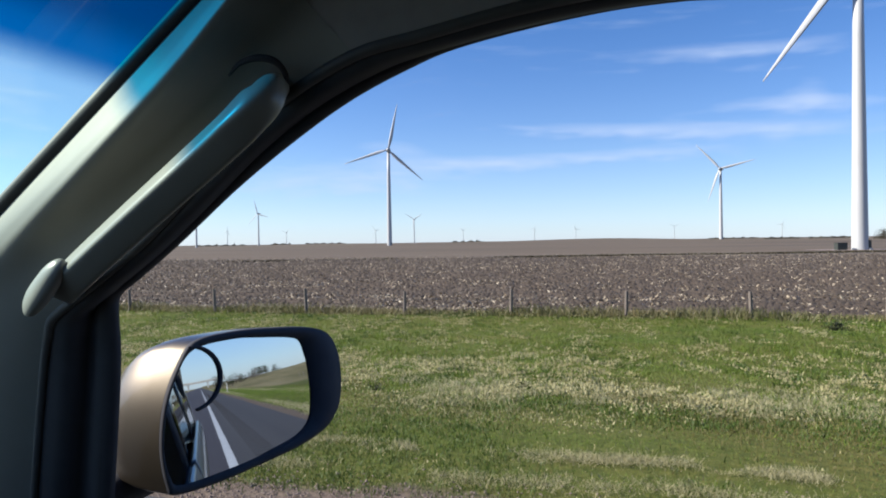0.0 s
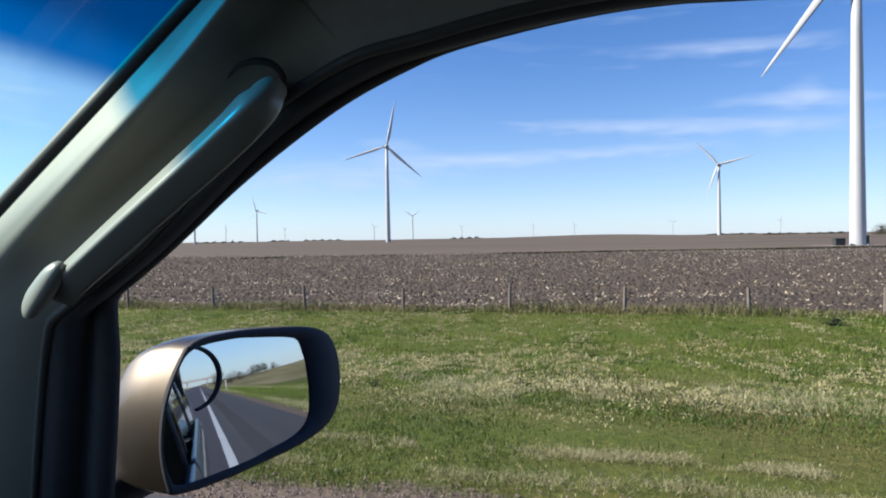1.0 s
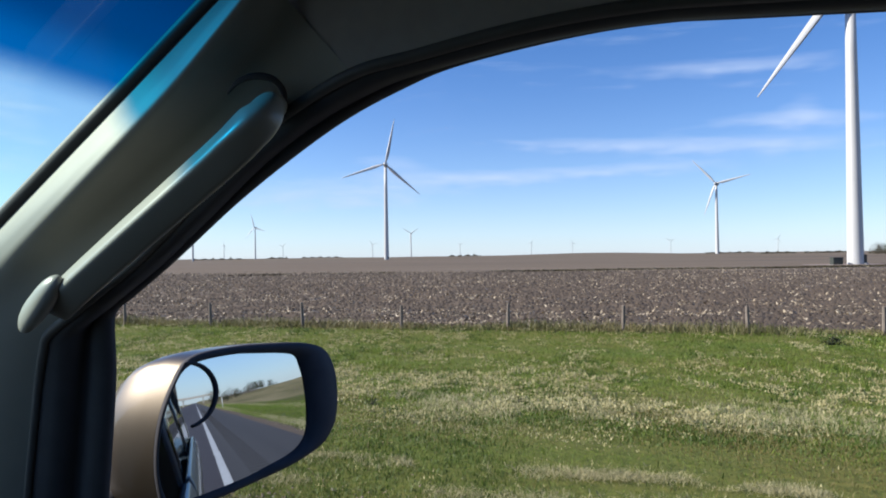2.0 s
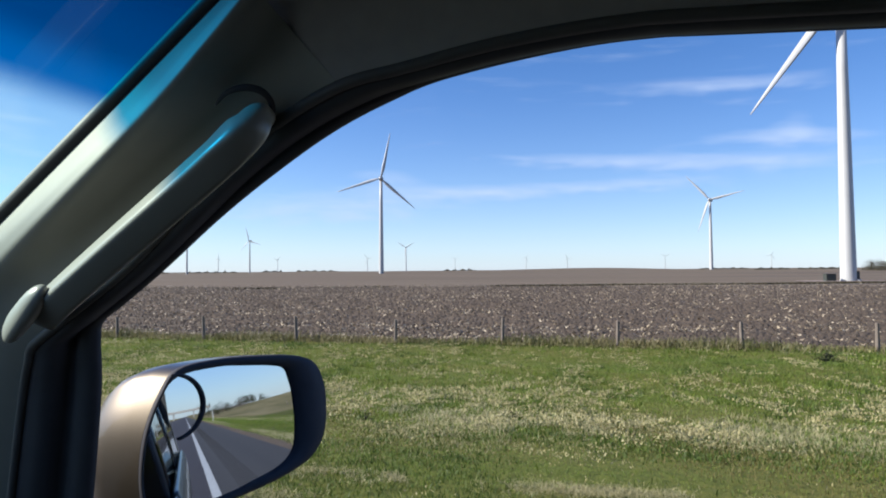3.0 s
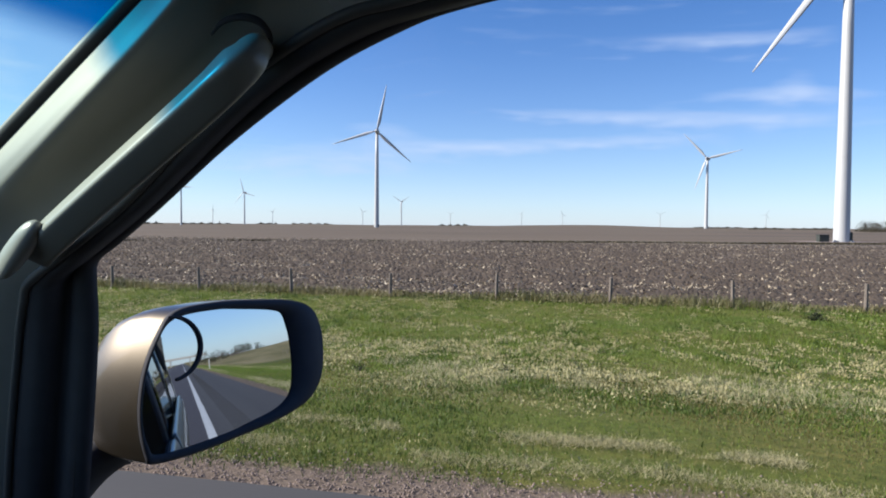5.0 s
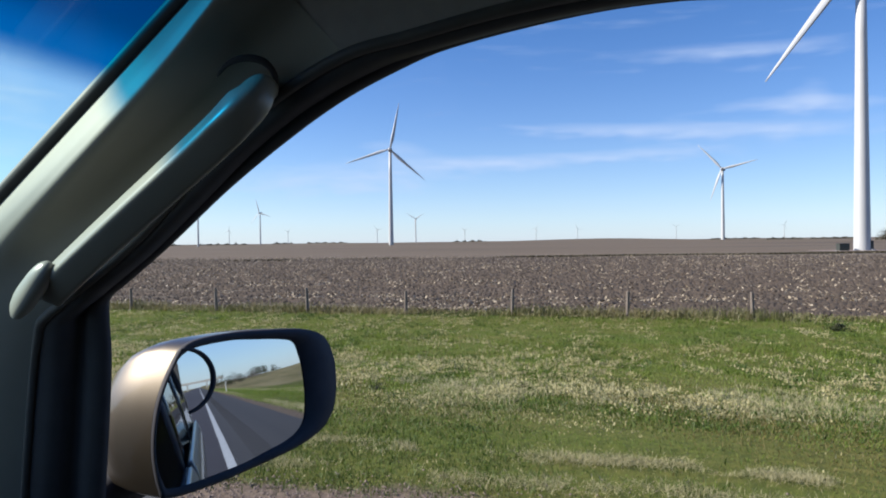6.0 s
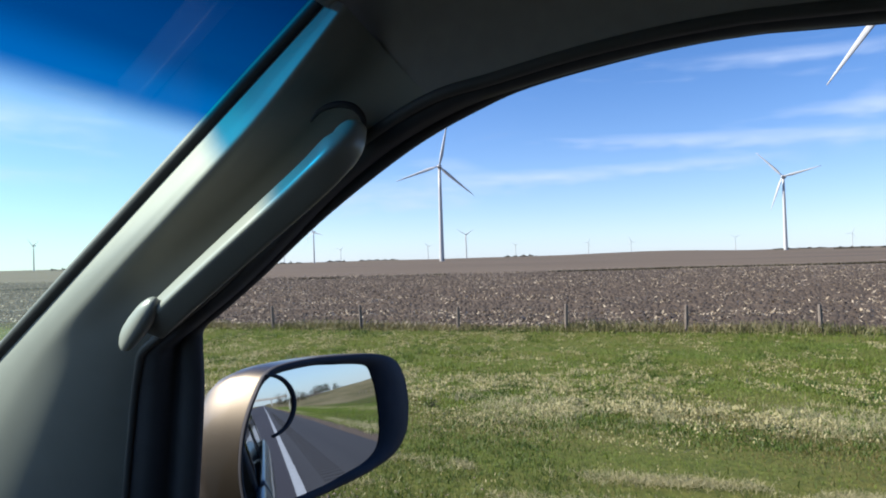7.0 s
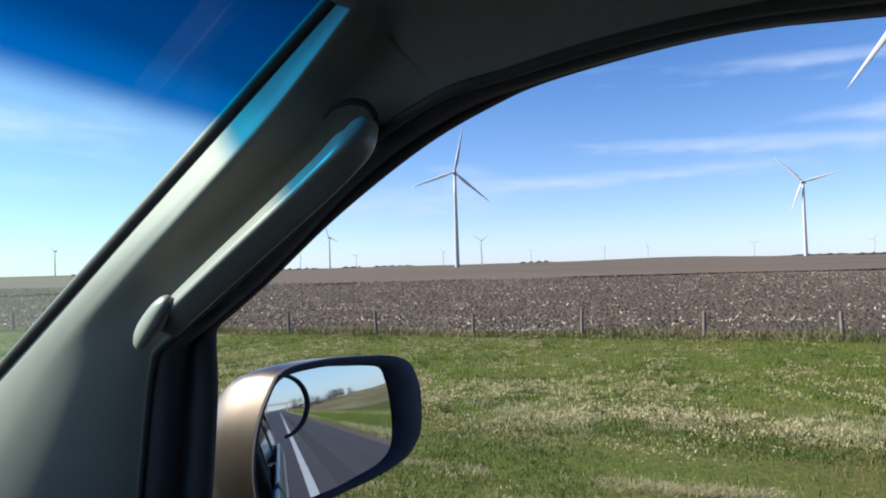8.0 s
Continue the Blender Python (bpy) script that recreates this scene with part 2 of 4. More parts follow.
def ground_material():
    """Green verge up to the fence, ploughed and stubbled soil behind it, far fields in long strips."""
    m = bpy.data.materials.new("verge_and_fields")
    ns, ls = nodes_of(m)
    out, bsdf = ns.new("ShaderNodeOutputMaterial"), ns.new("ShaderNodeBsdfPrincipled")
    ls.new(bsdf.outputs[0], out.inputs[0])
    bsdf.inputs["Roughness"].default_value, bsdf.inputs["Specular IOR Level"].default_value = 0.95, 0.1
    geo, sep = ns.new("ShaderNodeNewGeometry"), ns.new("ShaderNodeSeparateXYZ")
    ls.new(geo.outputs["Position"], sep.inputs[0])

    def tex(scale, stretch, detail=6, rough=0.6):
        mp, n = ns.new("ShaderNodeMapping"), ns.new("ShaderNodeTexNoise")
        mp.inputs["Scale"].default_value = stretch
        ls.new(geo.outputs["Position"], mp.inputs[0])
        ls.new(mp.outputs[0], n.inputs["Vector"])
        n.inputs["Scale"].default_value, n.inputs["Detail"].default_value, n.inputs["Roughness"].default_value = scale, detail, rough
        return n.outputs[0]

    def between(v, a, b):
        r = ns.new("ShaderNodeMapRange")
        r.inputs[1].default_value, r.inputs[2].default_value = a, b
        ls.new(v, r.inputs[0])
        return r.outputs[0]

    def blend(f, a, b):
        n = ns.new("ShaderNodeMix")
        n.data_type = "RGBA"
        ls.new(f, n.inputs[0])
        for i, v in ((6, a), (7, b)):
            if isinstance(v, tuple):
                n.inputs[i].default_value = (*v, 1)
            else:
                ls.new(v, n.inputs[i])
        return n.outputs[2]

    verge = blend(between(tex(0.5, (0.25, 1, 1)), 0.3, 0.7), (0.083, 0.113, 0.019), (0.153, 0.130, 0.041))
    verge = blend(between(tex(9, (1, 1, 1)), 0.35, 0.75), verge, (0.053, 0.070, 0.016))
    soil = blend(between(tex(1.1, (0.35, 1, 1), 6, 0.6), 0.3, 0.7), (0.073, 0.053, 0.038), (0.133, 0.101, 0.072))
    soil = blend(between(tex(0.35, (0.2, 1, 1), 4), 0.62, 0.8), soil, (0.173, 0.143, 0.113))
    far = blend(between(tex(0.010, (0.3, 1.0, 1), 5), 0.35, 0.65), (0.114, 0.088, 0.066), (0.152, 0.122, 0.090))
    far = blend(between(tex(0.05, (0.05, 1.2, 1), 4), 0.52, 0.60), far, (0.091, 0.073, 0.062))
    far = blend(between(tex(0.004, (0.3, 2.5, 1), 4), 0.60, 0.66), far, (0.093, 0.096, 0.050))
    soil = blend(between(math_node(ns, ls, "ADD", sep.outputs[1], math_node(ns, ls, "MULTIPLY", tex(0.02, (0.2, 1, 1)), 60)), 100, 165), soil, far)
    fence = math_node(ns, ls, "ADD", sep.outputs[1], math_node(ns, ls, "MULTIPLY", tex(0.8, (1, 1, 1)), 1.6))
    colour = blend(between(fence, 30.2, 30.8), verge, soil)
    edge = math_node(ns, ls, "ADD", sep.outputs[1], math_node(ns, ls, "MULTIPLY", tex(1.4, (0.7, 1, 1)), -0.9))
    stones = blend(between(tex(14, (1, 1, 1), 6, 0.7), 0.3, 0.7), (0.180, 0.137, 0.104), (0.113, 0.087, 0.069))
    colour = blend(between(edge, 3.25, 3.45), stones, colour)
    left = between(math_node(ns, ls, "MULTIPLY", sep.outputs[1], -1.0), 18, 20)
    colour = blend(left, colour, far)
    # the bank by the overpass is grass
    bank = math_node(ns, ls, "MULTIPLY", between(sep.outputs[0], 95, 110), between(math_node(ns, ls, "MULTIPLY", sep.outputs[1], -1.0), -120, -100))
    colour = blend(bank, colour, blend(between(tex(0.08, (0.2, 1, 1)), 0.35, 0.65), (0.127, 0.113, 0.048), (0.239, 0.200, 0.108)))
    ls.new(colour, bsdf.inputs["Base Color"])
    b = ns.new("ShaderNodeBump")
    b.inputs["Strength"].default_value, b.inputs["Distance"].default_value = 0.6, 0.08
    ls.new(tex(3.5, (1, 1, 1), 8, 0.7), b.inputs["Height"])
    ls.new(b.outputs[0], bsdf.inputs["Normal"])
    return m


M_GROUND = ground_material()


# ---- mesh helpers ----
def mesh_object(name, verts, faces, mat, smooth=False):
    me = bpy.data.meshes.new(name)
    me.from_pydata([tuple(v) for v in verts], [], faces)
    me.materials.append(mat)
    if smooth:
        me.polygons.foreach_set("use_smooth", [True] * len(me.polygons))
    me.update()
    return new(name, me)


def part(name, bm, mat, parent, label="", smooth=False):
    """Links a bmesh as one mesh under a thing or a part."""
    bmesh.ops.recalc_face_normals(bm, faces=bm.faces)
    me = bpy.data.meshes.new(name)
    bm.to_mesh(me)
    bm.free()
    me.materials.append(mat)
    if smooth:
        me.polygons.foreach_set("use_smooth", [True] * len(me.polygons))
    ob = new(name, me)
    ob.parent = parent
    if label:
        ob["label"] = label
    return ob


def empty(name, m, label, category, group="", kind=""):
    ob = new(name)
    ob.matrix_world = m
    return tagged(ob, label, category, group, kind)


def box(bm, x0, x1, y0, y1, z0, z1, bevel=0.0):
    vs = [bm.verts.new(p) for p in ((x0, y0, z0), (x1, y0, z0), (x1, y1, z0), (x0, y1, z0), (x0, y0, z1), (x1, y0, z1), (x1, y1, z1), (x0, y1, z1))]
    fs = [bm.faces.new([vs[i] for i in f]) for f in ((0, 3, 2, 1), (4, 5, 6, 7), (0, 1, 5, 4), (1, 2, 6, 5), (2, 3, 7, 6), (3, 0, 4, 7))]
    if bevel:
        bmesh.ops.bevel(bm, geom=list({e for f in fs for e in f.edges}), offset=bevel, segments=2, affect="EDGES")
    return bm


def curve(points, n):
    """n points along a smooth line through the given ones."""
    ps = [Vector(p) for p in points]
    ps = [ps[0] * 2 - ps[1]] + ps + [ps[-1] * 2 - ps[-2]]
    out, m = [], len(ps) - 3
    for i in range(n):
        u = i / (n - 1) * m
        k = min(int(u), m - 1)
        u -= k
        a, b, c, d = ps[k:k + 4]
        out.append(0.5 * ((2 * b) + (c - a) * u + (2 * a - 5 * b + 4 * c - d) * u * u + (3 * b - a - 3 * c + d) * u ** 3))
    return out


def loft(bm, rails, n, across=1):
    """A sheet over rails; across: smooth steps between neighbouring rails."""
    lines = [curve(r, n) for r in rails]
    rows = [curve([l[i] for l in lines], (len(lines) - 1) * across + 1) for i in range(n)]
    grid = [[bm.verts.new(p) for p in row] for row in rows]
    for i in range(n - 1):
        for j in range(len(rows[0]) - 1):
            bm.faces.new((grid[i][j], grid[i][j + 1], grid[i + 1][j + 1], grid[i + 1][j]))
    return grid


def tube(bm, path, radii, sides=10, flat=1.0, caps=True, up=Vector((0, 0, 1))):
    """A tube along points; radii one or one for each point; flat squeezes it along its side axis."""
    if isinstance(radii, (int, float)):
        radii = [radii] * len(path)
    rings = []
    for i, p in enumerate(path):
        d = (path[min(i + 1, len(path) - 1)] - path[max(i - 1, 0)]).normalized()
        side = d.cross(up)
        if side.length < 1e-4:
            side = d.cross(Vector((0, 1, 0)))
        side.normalize()
        top = side.cross(d)
        rings.append([bm.verts.new(p + radii[i] * (math.cos(a) * side * flat + math.sin(a) * top)) for a in (2 * math.pi * k / sides for k in range(sides))])
    for a, b in zip(rings, rings[1:]):
        for k in range(sides):
            bm.faces.new((a[k], a[(k + 1) % sides], b[(k + 1) % sides], b[k]))
    if caps:
        bm.faces.new(rings[0][::-1])
        bm.faces.new(rings[-1])
    return bm


def thicken(ob, depth, offset=0.0):
    s = ob.modifiers.new("thickness", "SOLIDIFY")
    s.thickness, s.offset = depth, offset
    return ob


# ---- the ground ----
def verge_height(y):
    """The bank beside the road falls into a shallow ditch and runs level to the fence and the field."""
    return float(np.interp(y, (-60, -25, -14, -8.5, 3.35, 5.5, 8, 12, 17, 23, 29, 40, 200), (-2.0, -1.9, -1.6, -0.06, -0.035, -0.22, -0.62, -1.25, -1.75, -1.95, -1.92, -2.0, -2.1)))


def ground_height(x, y):
    z = verge_height(y)
    r = math.hypot(x, y)
    if r > 260 and y > 20:
        k = min(1.0, (r - 260) / 500)
        z += k * (1.4 + 2.2 * math.sin(x / 310 + 1.2) * math.sin(y / 420 + 0.4) + 1.0 * math.sin(x / 140 + y / 260))
        z += 6.5 * math.exp(-((x - 20) / 160) ** 2 - ((y - 1100) / 260) ** 2)
        z += 0.0028 * max(0, r - 1200) * 0.5
    if x > 60 and y > 4:
        rise = 1 - math.exp(-((y - 4) / 30) ** 2)
        z += 4.6 * rise * math.exp(-((x - 260) / 95) ** 2) * math.exp(-(max(0, y - 60) / 90) ** 2)
    return z


def make_ground():
    def steps(near, fine, far):
        v, out, s = 0.0, [0.0], fine
        while v < far:
            s = fine if v < near else s * 1.13
            v += s
            out.append(min(v, far))
        return out
    pos = steps(60, 2.0, 4800)
    xs = sorted({-p for p in pos} | set(pos))
    ys = sorted({-p for p in steps(30, 2.0, 4800)} | {y for y in steps(44, 0.8, 4800)} | {3.2, 3.35})
    verts = [(x, y, ground_height(x, y) - (0.09 if -8 < y < 3.2 else 0)) for y in ys for x in xs]
    nx = len(xs)
    faces = [(j * nx + i, j * nx + i + 1, (j + 1) * nx + i + 1, (j + 1) * nx + i) for j in range(len(ys) - 1) for i in range(nx - 1)]
    ob = mesh_object("ground", verts, faces, M_GROUND, True)
    tagged(ob, "green grass verge falling to a brown stubble field that reaches the horizon", "ground", kind="structure")


def strip(name, x0, x1, y0, y1, z, mat, label, category, thick=0.06):
    bm = bmesh.new()
    box(bm, x0, x1, y0, y1, z - thick, z)
    ob = part(name, bm, mat, None)
    return tagged(ob, label, category, kind="structure")


make_ground()
strip("road", -3000, 3000, -6.9, 1.22, 0.0, M_ROAD, "dark worn asphalt lanes of a straight highway", "road")
strip("pavement", -3000, 3000, 1.22, 3.25, -0.004, M_SHOULDER, "dark asphalt shoulder beside the white edge line", "road shoulder")
strip("lane_line_edge", -3000, 3000, 1.06, 1.21, 0.006, M_LINE, "solid white painted edge line on the highway", "road marking", thick=0.004)
strip("lane_line_median", -3000, 3000, -6.45, -6.3, 0.006, M_YELLOW, "solid yellow painted line on the highway", "road marking", thick=0.004)


def dash_line():
    bm = bmesh.new()
    for k in range(-25, 26):
        box(bm, k * 12.2, k * 12.2 + 3.05, -2.7, -2.58, 0.002, 0.006)
    tagged(part("lane_line_dashes", bm, M_LINE, None), "broken white painted line between the highway lanes", "road marking", kind="structure")


dash_line()


# ---- the minivan: right-hand cabin side, seen from the seat ----
CAR_M = Matrix.Translation(EYE) @ Matrix.Scale(CAR, 4) @ Matrix.Translation(-EYE)
van = empty("minivan", Matrix(), "champagne minivan with grey cabin trim on the asphalt lane", "minivan")


def cpart(name, bm, mat, parent=None, label="", smooth=True):
    """A part of the van, from cabin measures."""
    bmesh.ops.transform(bm, matrix=CAR_M, verts=bm.verts)
    return part(name, bm, mat, parent or van, label, smooth)


ALONG = Vector((0.259, -0.062, 0.152))


def seal_at(u):
    return Vector((-0.4958, 0.5461, 1.6506)) + ALONG * u


def crease_at(u):
    return Vector((-0.3958, 0.4925, 1.6300)) + ALONG * u


TRIM_EDGE = [(-.82, .76, .92), (-.735, .70, 1.15), (-.675, .645, 1.33), (-.63, .617, 1.41), (-.565, .603, 1.446), (-.49, .588, 1.4925), (-.43, .575, 1.535),
             (-.316, .55, 1.621), (-.246, .539, 1.6525), (-.2087, .5276, 1.6639)]
ROOF_EDGE = [(-.2087, .5276, 1.6639), (-.15, .524, 1.674), (-.06, .519, 1.688), (.035, .5165, 1.6957), (.136, .517, 1.6945), (.6, .525, 1.68), (1.2, .53, 1.67), (3.2, .53, 1.63)]
OPENING = [(-.69, .748, .97), (-.635, .705, 1.17), (-.59, .668, 1.344), (-.576, .650, 1.415), (-.566, .643, 1.440), (-.53, .634, 1.462), (-.465, .62, 1.503), (-.38, .60, 1.56), (-.305, .585, 1.605),
           (-.238, .573, 1.64), (-.177, .565, 1.664), (-.121, .559, 1.68), (-.02, .554, 1.695), (.06, .552, 1.70), (.15, .553, 1.697), (.6, .56, 1.68)]
FRAME_IN = [(-.80, .74, .95), (-.735, .685, 1.15), (-.675, .645, 1.33), (-.645, .625, 1.39), (-.63, .617, 1.41), (-.58, .606, 1.44), (-.49, .588, 1.4925), (-.43, .575, 1.535), (-.35, .557, 1.597),
            (-.28, .545, 1.638), (-.2087, .5276, 1.6639), (-.15, .524, 1.674), (-.06, .519, 1.688), (.035, .5165, 1.6957), (.136, .517, 1.6945), (.6, .525, 1.68)]


def a_pillar():
    us = (-3.6, -2.3, -1.7, -1.3, -.95, -.65, -.4, .1, .4, .60)
    us0 = (-3.6, -2.3, -1.75, -1.35, -1.0, -.7, -.4, .1, .42, .74)
    r0 = [seal_at(u) for u in us0]
    r2 = [Vector(p) for p in TRIM_EDGE]
    # the sunny front face narrows towards the roof
    crease = [a.lerp(crease_at(u), k) for a, u, k in zip(r0, us, (1, 1, 1, 1, 1, 1, 1, .93, .76, .58))]
    # towards its foot the crease fades into one broad rounded face
    fade = (1, 1, 1, .9, .7, .4, .15, 0, 0, 0)
    inner = Vector((0.000, -0.006, 0.003))

    def rail(f, share, above, below):
        """f: where on the rounded foot; share: where between the sharp lines higher up."""
        out = []
        for a, c, b, k in zip(r0, crease, r2, fade):
            sharp = a.lerp(c, share) + inner * above if share <= 1 else c.lerp(b, share - 1) + below
            knee = a + (c - a).normalized() * .6 * (b - a).length
            soft = a.lerp(knee, f).lerp(knee.lerp(b, f), f)
            out.append(sharp.lerp(soft, k))
        return out
    zero = Vector()
    q0, q0b, r1 = rail(.14, .5, .8, zero), rail(.28, .8, 1, zero), rail(.42, 1.0, 0, zero)
    q1, q2 = rail(.62, 1.28, 0, Vector((-0.004, 0.026, 0.000))), rail(.84, 1.7, 0, Vector((-0.002, 0.014, 0)))
    bm = bmesh.new()
    loft(bm, [r0, q0, q0b, r1, q1, q2, r2], 48, 4)
    thicken(cpart("pillar_trim", bm, M_TRIM, None, "grey plastic trim, sunlit along its front face"), 0.004, -1).modifiers[0].use_rim = False
    bm = bmesh.new()
    off = Vector((-0.001, 0.000, 0.001))
    tube(bm, curve([seal_at(u) + off for u in (-3.2, -2, -1, 0, .5, .80)], 30), 0.0105, 10)
    cpart("windshield_seal", bm, M_RUBBER, None, "black rubber windshield seal")


def grab_handle():
    """A flat-sided bar on two pads; its narrow upper side turns to the windshield."""
    path = [p + Vector((0.015, 0.006, -0.014)) for p in curve([(-.598, .580, 1.470), (-.576, .555, 1.470), (-.545, .530, 1.480), (-.47, .510, 1.524), (-.39, .491, 1.571), (-.33, .476, 1.606), (-.303, .471, 1.625), (-.293, .476, 1.637), (-.298, .496, 1.650), (-.310, .528, 1.658)], 44)]
    bm = bmesh.new()
    upper = Vector((-.55, -.65, .52)).normalized()
    rings, sides = [], 40
    for i, p in enumerate(path):
        # square bar, rounder towards both ends
        e_x = .36 + .5 * min(1, max(0, (i - 26) / 9)) + .4 * max(0, (7 - i) / 7)
        d = (path[min(i + 1, 43)] - path[max(i - 1, 0)]).normalized()
        face = upper.lerp(Vector((-.22, -.82, .53)), min(1, max(0, (i - 25) / 8)))
        e = (face - d * face.dot(d)).normalized()
        f = d.cross(e)
        w = (1 - .28 * max(0, (i - 30) / 13)) * (1 - .45 * max(0, (7 - i) / 7))
        ring = []
        for k in range(sides):
            c, q = math.cos(2 * math.pi * k / sides), math.sin(2 * math.pi * k / sides)
            ring.append(bm.verts.new(p + e * .0155 * w * math.copysign(abs(c) ** e_x, c) + f * .0178 * w * math.copysign(abs(q) ** e_x, q)))
        rings.append(ring)
    for a, b in zip(rings, rings[1:]):
        for k in range(sides):
            bm.faces.new((a[k], a[(k + 1) % sides], b[(k + 1) % sides], b[k]))
    bm.faces.new(rings[0][::-1])
    bm.faces.new(rings[-1])
    h = cpart("grab_handle", bm, M_HANDLE, None, "grey plastic grab handle on the pillar")

    def pad(name, low, high, half_width, half_depth, label):
        low, high = Vector(low), Vector(high)
        axis = (high - low).normalized()
        out = Vector((-.12, -.82, .56))
        out = (out - axis * out.dot(axis)).normalized()
        side = axis.cross(out)
        bm = bmesh.new()
        bmesh.ops.create_uvsphere(bm, u_segments=20, v_segments=12, radius=1)
        half = (high - low).length / 2
        for v in bm.verts:
            x, y, z = v.co
            blunt = math.sqrt(max(0, 1 - abs(z) ** 3)) / max(.05, math.sqrt(max(0, 1 - z * z)))
            taper = (1 - .22 * z) * min(blunt, 1.6)
            v.co = (low + high) / 2 + axis * half * z + side * half_width * x * taper + out * half_depth * y * min(blunt, 1.6)
        cpart(name, bm, M_HANDLE, h, label)

    pad("handle_foot", FOOT[0], FOOT[1], .0185, .0110, "rounded lower pad")
    # thin black arc that draws the shade round the upper mount
    bm = bmesh.new()
    around = curve([(-.3283, .5078, 1.6528), (-.3136, .5037, 1.6623), (-.2961, .5055, 1.666), (-.2824, .5126, 1.6624), (-.2786, .5239, 1.6508), (-.2881, .5324, 1.6379)], 24)
    tube(bm, around, [.001 + .0024 * math.sin(math.pi * (k + .5) / 24) for k in range(24)], 10)
    cpart("mount_shade_arc", bm, M_BLACK, h, "black arc in place of the shade round the upper mount")


FOOT = ((-.5850, .5330, 1.4325), (-.5160, .5095, 1.4830))


def door_frame():
    bm = bmesh.new()
    mid_a = [Vector(a).lerp(Vector(b), 0.30) + Vector((0.002, -0.006, -0.004)) for a, b in zip(FRAME_IN, OPENING)]
    mid_b = [Vector(a).lerp(Vector(b), 0.55) + Vector((0, 0.010, 0)) for a, b in zip(FRAME_IN, OPENING)]
    mid_c = [Vector(a).lerp(Vector(b), 0.8) + Vector((0.0, -0.004, 0)) for a, b in zip(FRAME_IN, OPENING)]
    loft(bm, [FRAME_IN, mid_a, mid_b, mid_c, OPENING, [EYE + (Vector(p) - EYE) * 1.05 + Vector((-0.012, 0, 0.010)) for p in OPENING]], 90, 3)
    thicken(cpart("door_frame", bm, M_BLACK, None, "black door frame round the window"), 0.006)
    bm = bmesh.new()
    tube(bm, curve([Vector(p) + Vector((-0.002, -0.004, 0.003)) for p in FRAME_IN], 90), 0.006, 8)
    cpart("weatherstrip", bm, M_STRIP, None, "dark rubber weatherstrip")
    bm = bmesh.new()
    tube(bm, curve([Vector(p) + Vector((-0.012, -0.008, 0.0)) for p in OPENING[:5]], 24), 0.004, 8)
    cpart("window_channel", bm, M_RUBBER, None, "black rubber window channel")


def roof():
    prof = [(0, 0), (-.004, .04), (-.022, .075), (-.06, .092), (-.14, .104), (-.35, .118), (-.78, .125)]
    prof += [(-1.56 - a, b) for a, b in prof[-2::-1]]
    fronts = [-.2087, -.245, -.283, -.305, -.33, -.38, -.42]
    fronts += fronts[-2::-1]
    rails = []
    for (dy, dz), fx in zip(prof, fronts):
        rail = []
        for k, p in enumerate(ROOF_EDGE):
            x = p[0] if k > 3 else fx + (p[0] - ROOF_EDGE[0][0]) * (ROOF_EDGE[4][0] - fx) / (ROOF_EDGE[4][0] - ROOF_EDGE[0][0])
            rail.append((x, p[1] + dy, p[2] + dz))
        rails.append(rail)
    bm = bmesh.new()
    loft(bm, rails, 40, 3)
    cpart("headliner", bm, M_LINER, None, "dark grey cloth headliner")
    bm = bmesh.new()
    tube(bm, curve([Vector(r[0]) + Vector((-0.006, 0, 0.022)) for r in rails[2:-2]], 40), 0.012, 10)
    cpart("windshield_header", bm, M_LINER, None, "dark trim above the windshield")
    bm = bmesh.new()
    loft(bm, [[(p[0] - 0.02, p[1] + (0.05 if j == 0 else -0.05 if j == len(rails) - 1 else 0), p[2] + 0.03 + (0.01 if 0 < j < len(rails) - 1 else 0)) for p in r] for j, r in enumerate(rails)], 40, 2)
    thicken(cpart("roof", bm, M_PAINT, None, "champagne painted roof"), 0.004)


def windshield():
    top, low = .92, -3.3
    rails = []
    for k in range(9):
        v = k / 8
        bow = -0.30 * (1 - (2 * v - 1) ** 2)
        rails.append([seal_at(u) + Vector((bow * (1.0 if u < 0 else 0.8) - 0.012, -1.57 * v, 0.02 * (1 - (2 * v - 1) ** 2))) for u in (top, 0.2, -0.5, -1.5, -2.4, low)])
    # the far edge mirrors the near one
    mid = (seal_at(0).y + seal_at(0).y - 1.57) / 2
    for v, r in enumerate(rails):
        f = v / 8
        for p, u in zip(r, (top, 0.2, -0.5, -1.5, -2.4, low)):
            y = seal_at(u).y
            p.y = y + f * (2 * (-0.25) - 2 * y)
    bm = bmesh.new()
    loft(bm, rails, 24, 2)
    cpart("windshield", bm, M_SHIELD, None, "dusty windshield with a blue shade band along its top")


def side_window():
    bm = bmesh.new()
    low = [(-.655 + 1.255 * k / (len(OPENING) - 4), .725, 1.00) for k in range(len(OPENING) - 3)]
    loft(bm, [[Vector(p) + Vector((0, .018, 0)) for p in low], [Vector(p) + Vector((-0.004, .018, 0.004)) for p in OPENING[3:]]], 40, 4)
    cpart("side_window", bm, M_PANE, None, "clear side window")


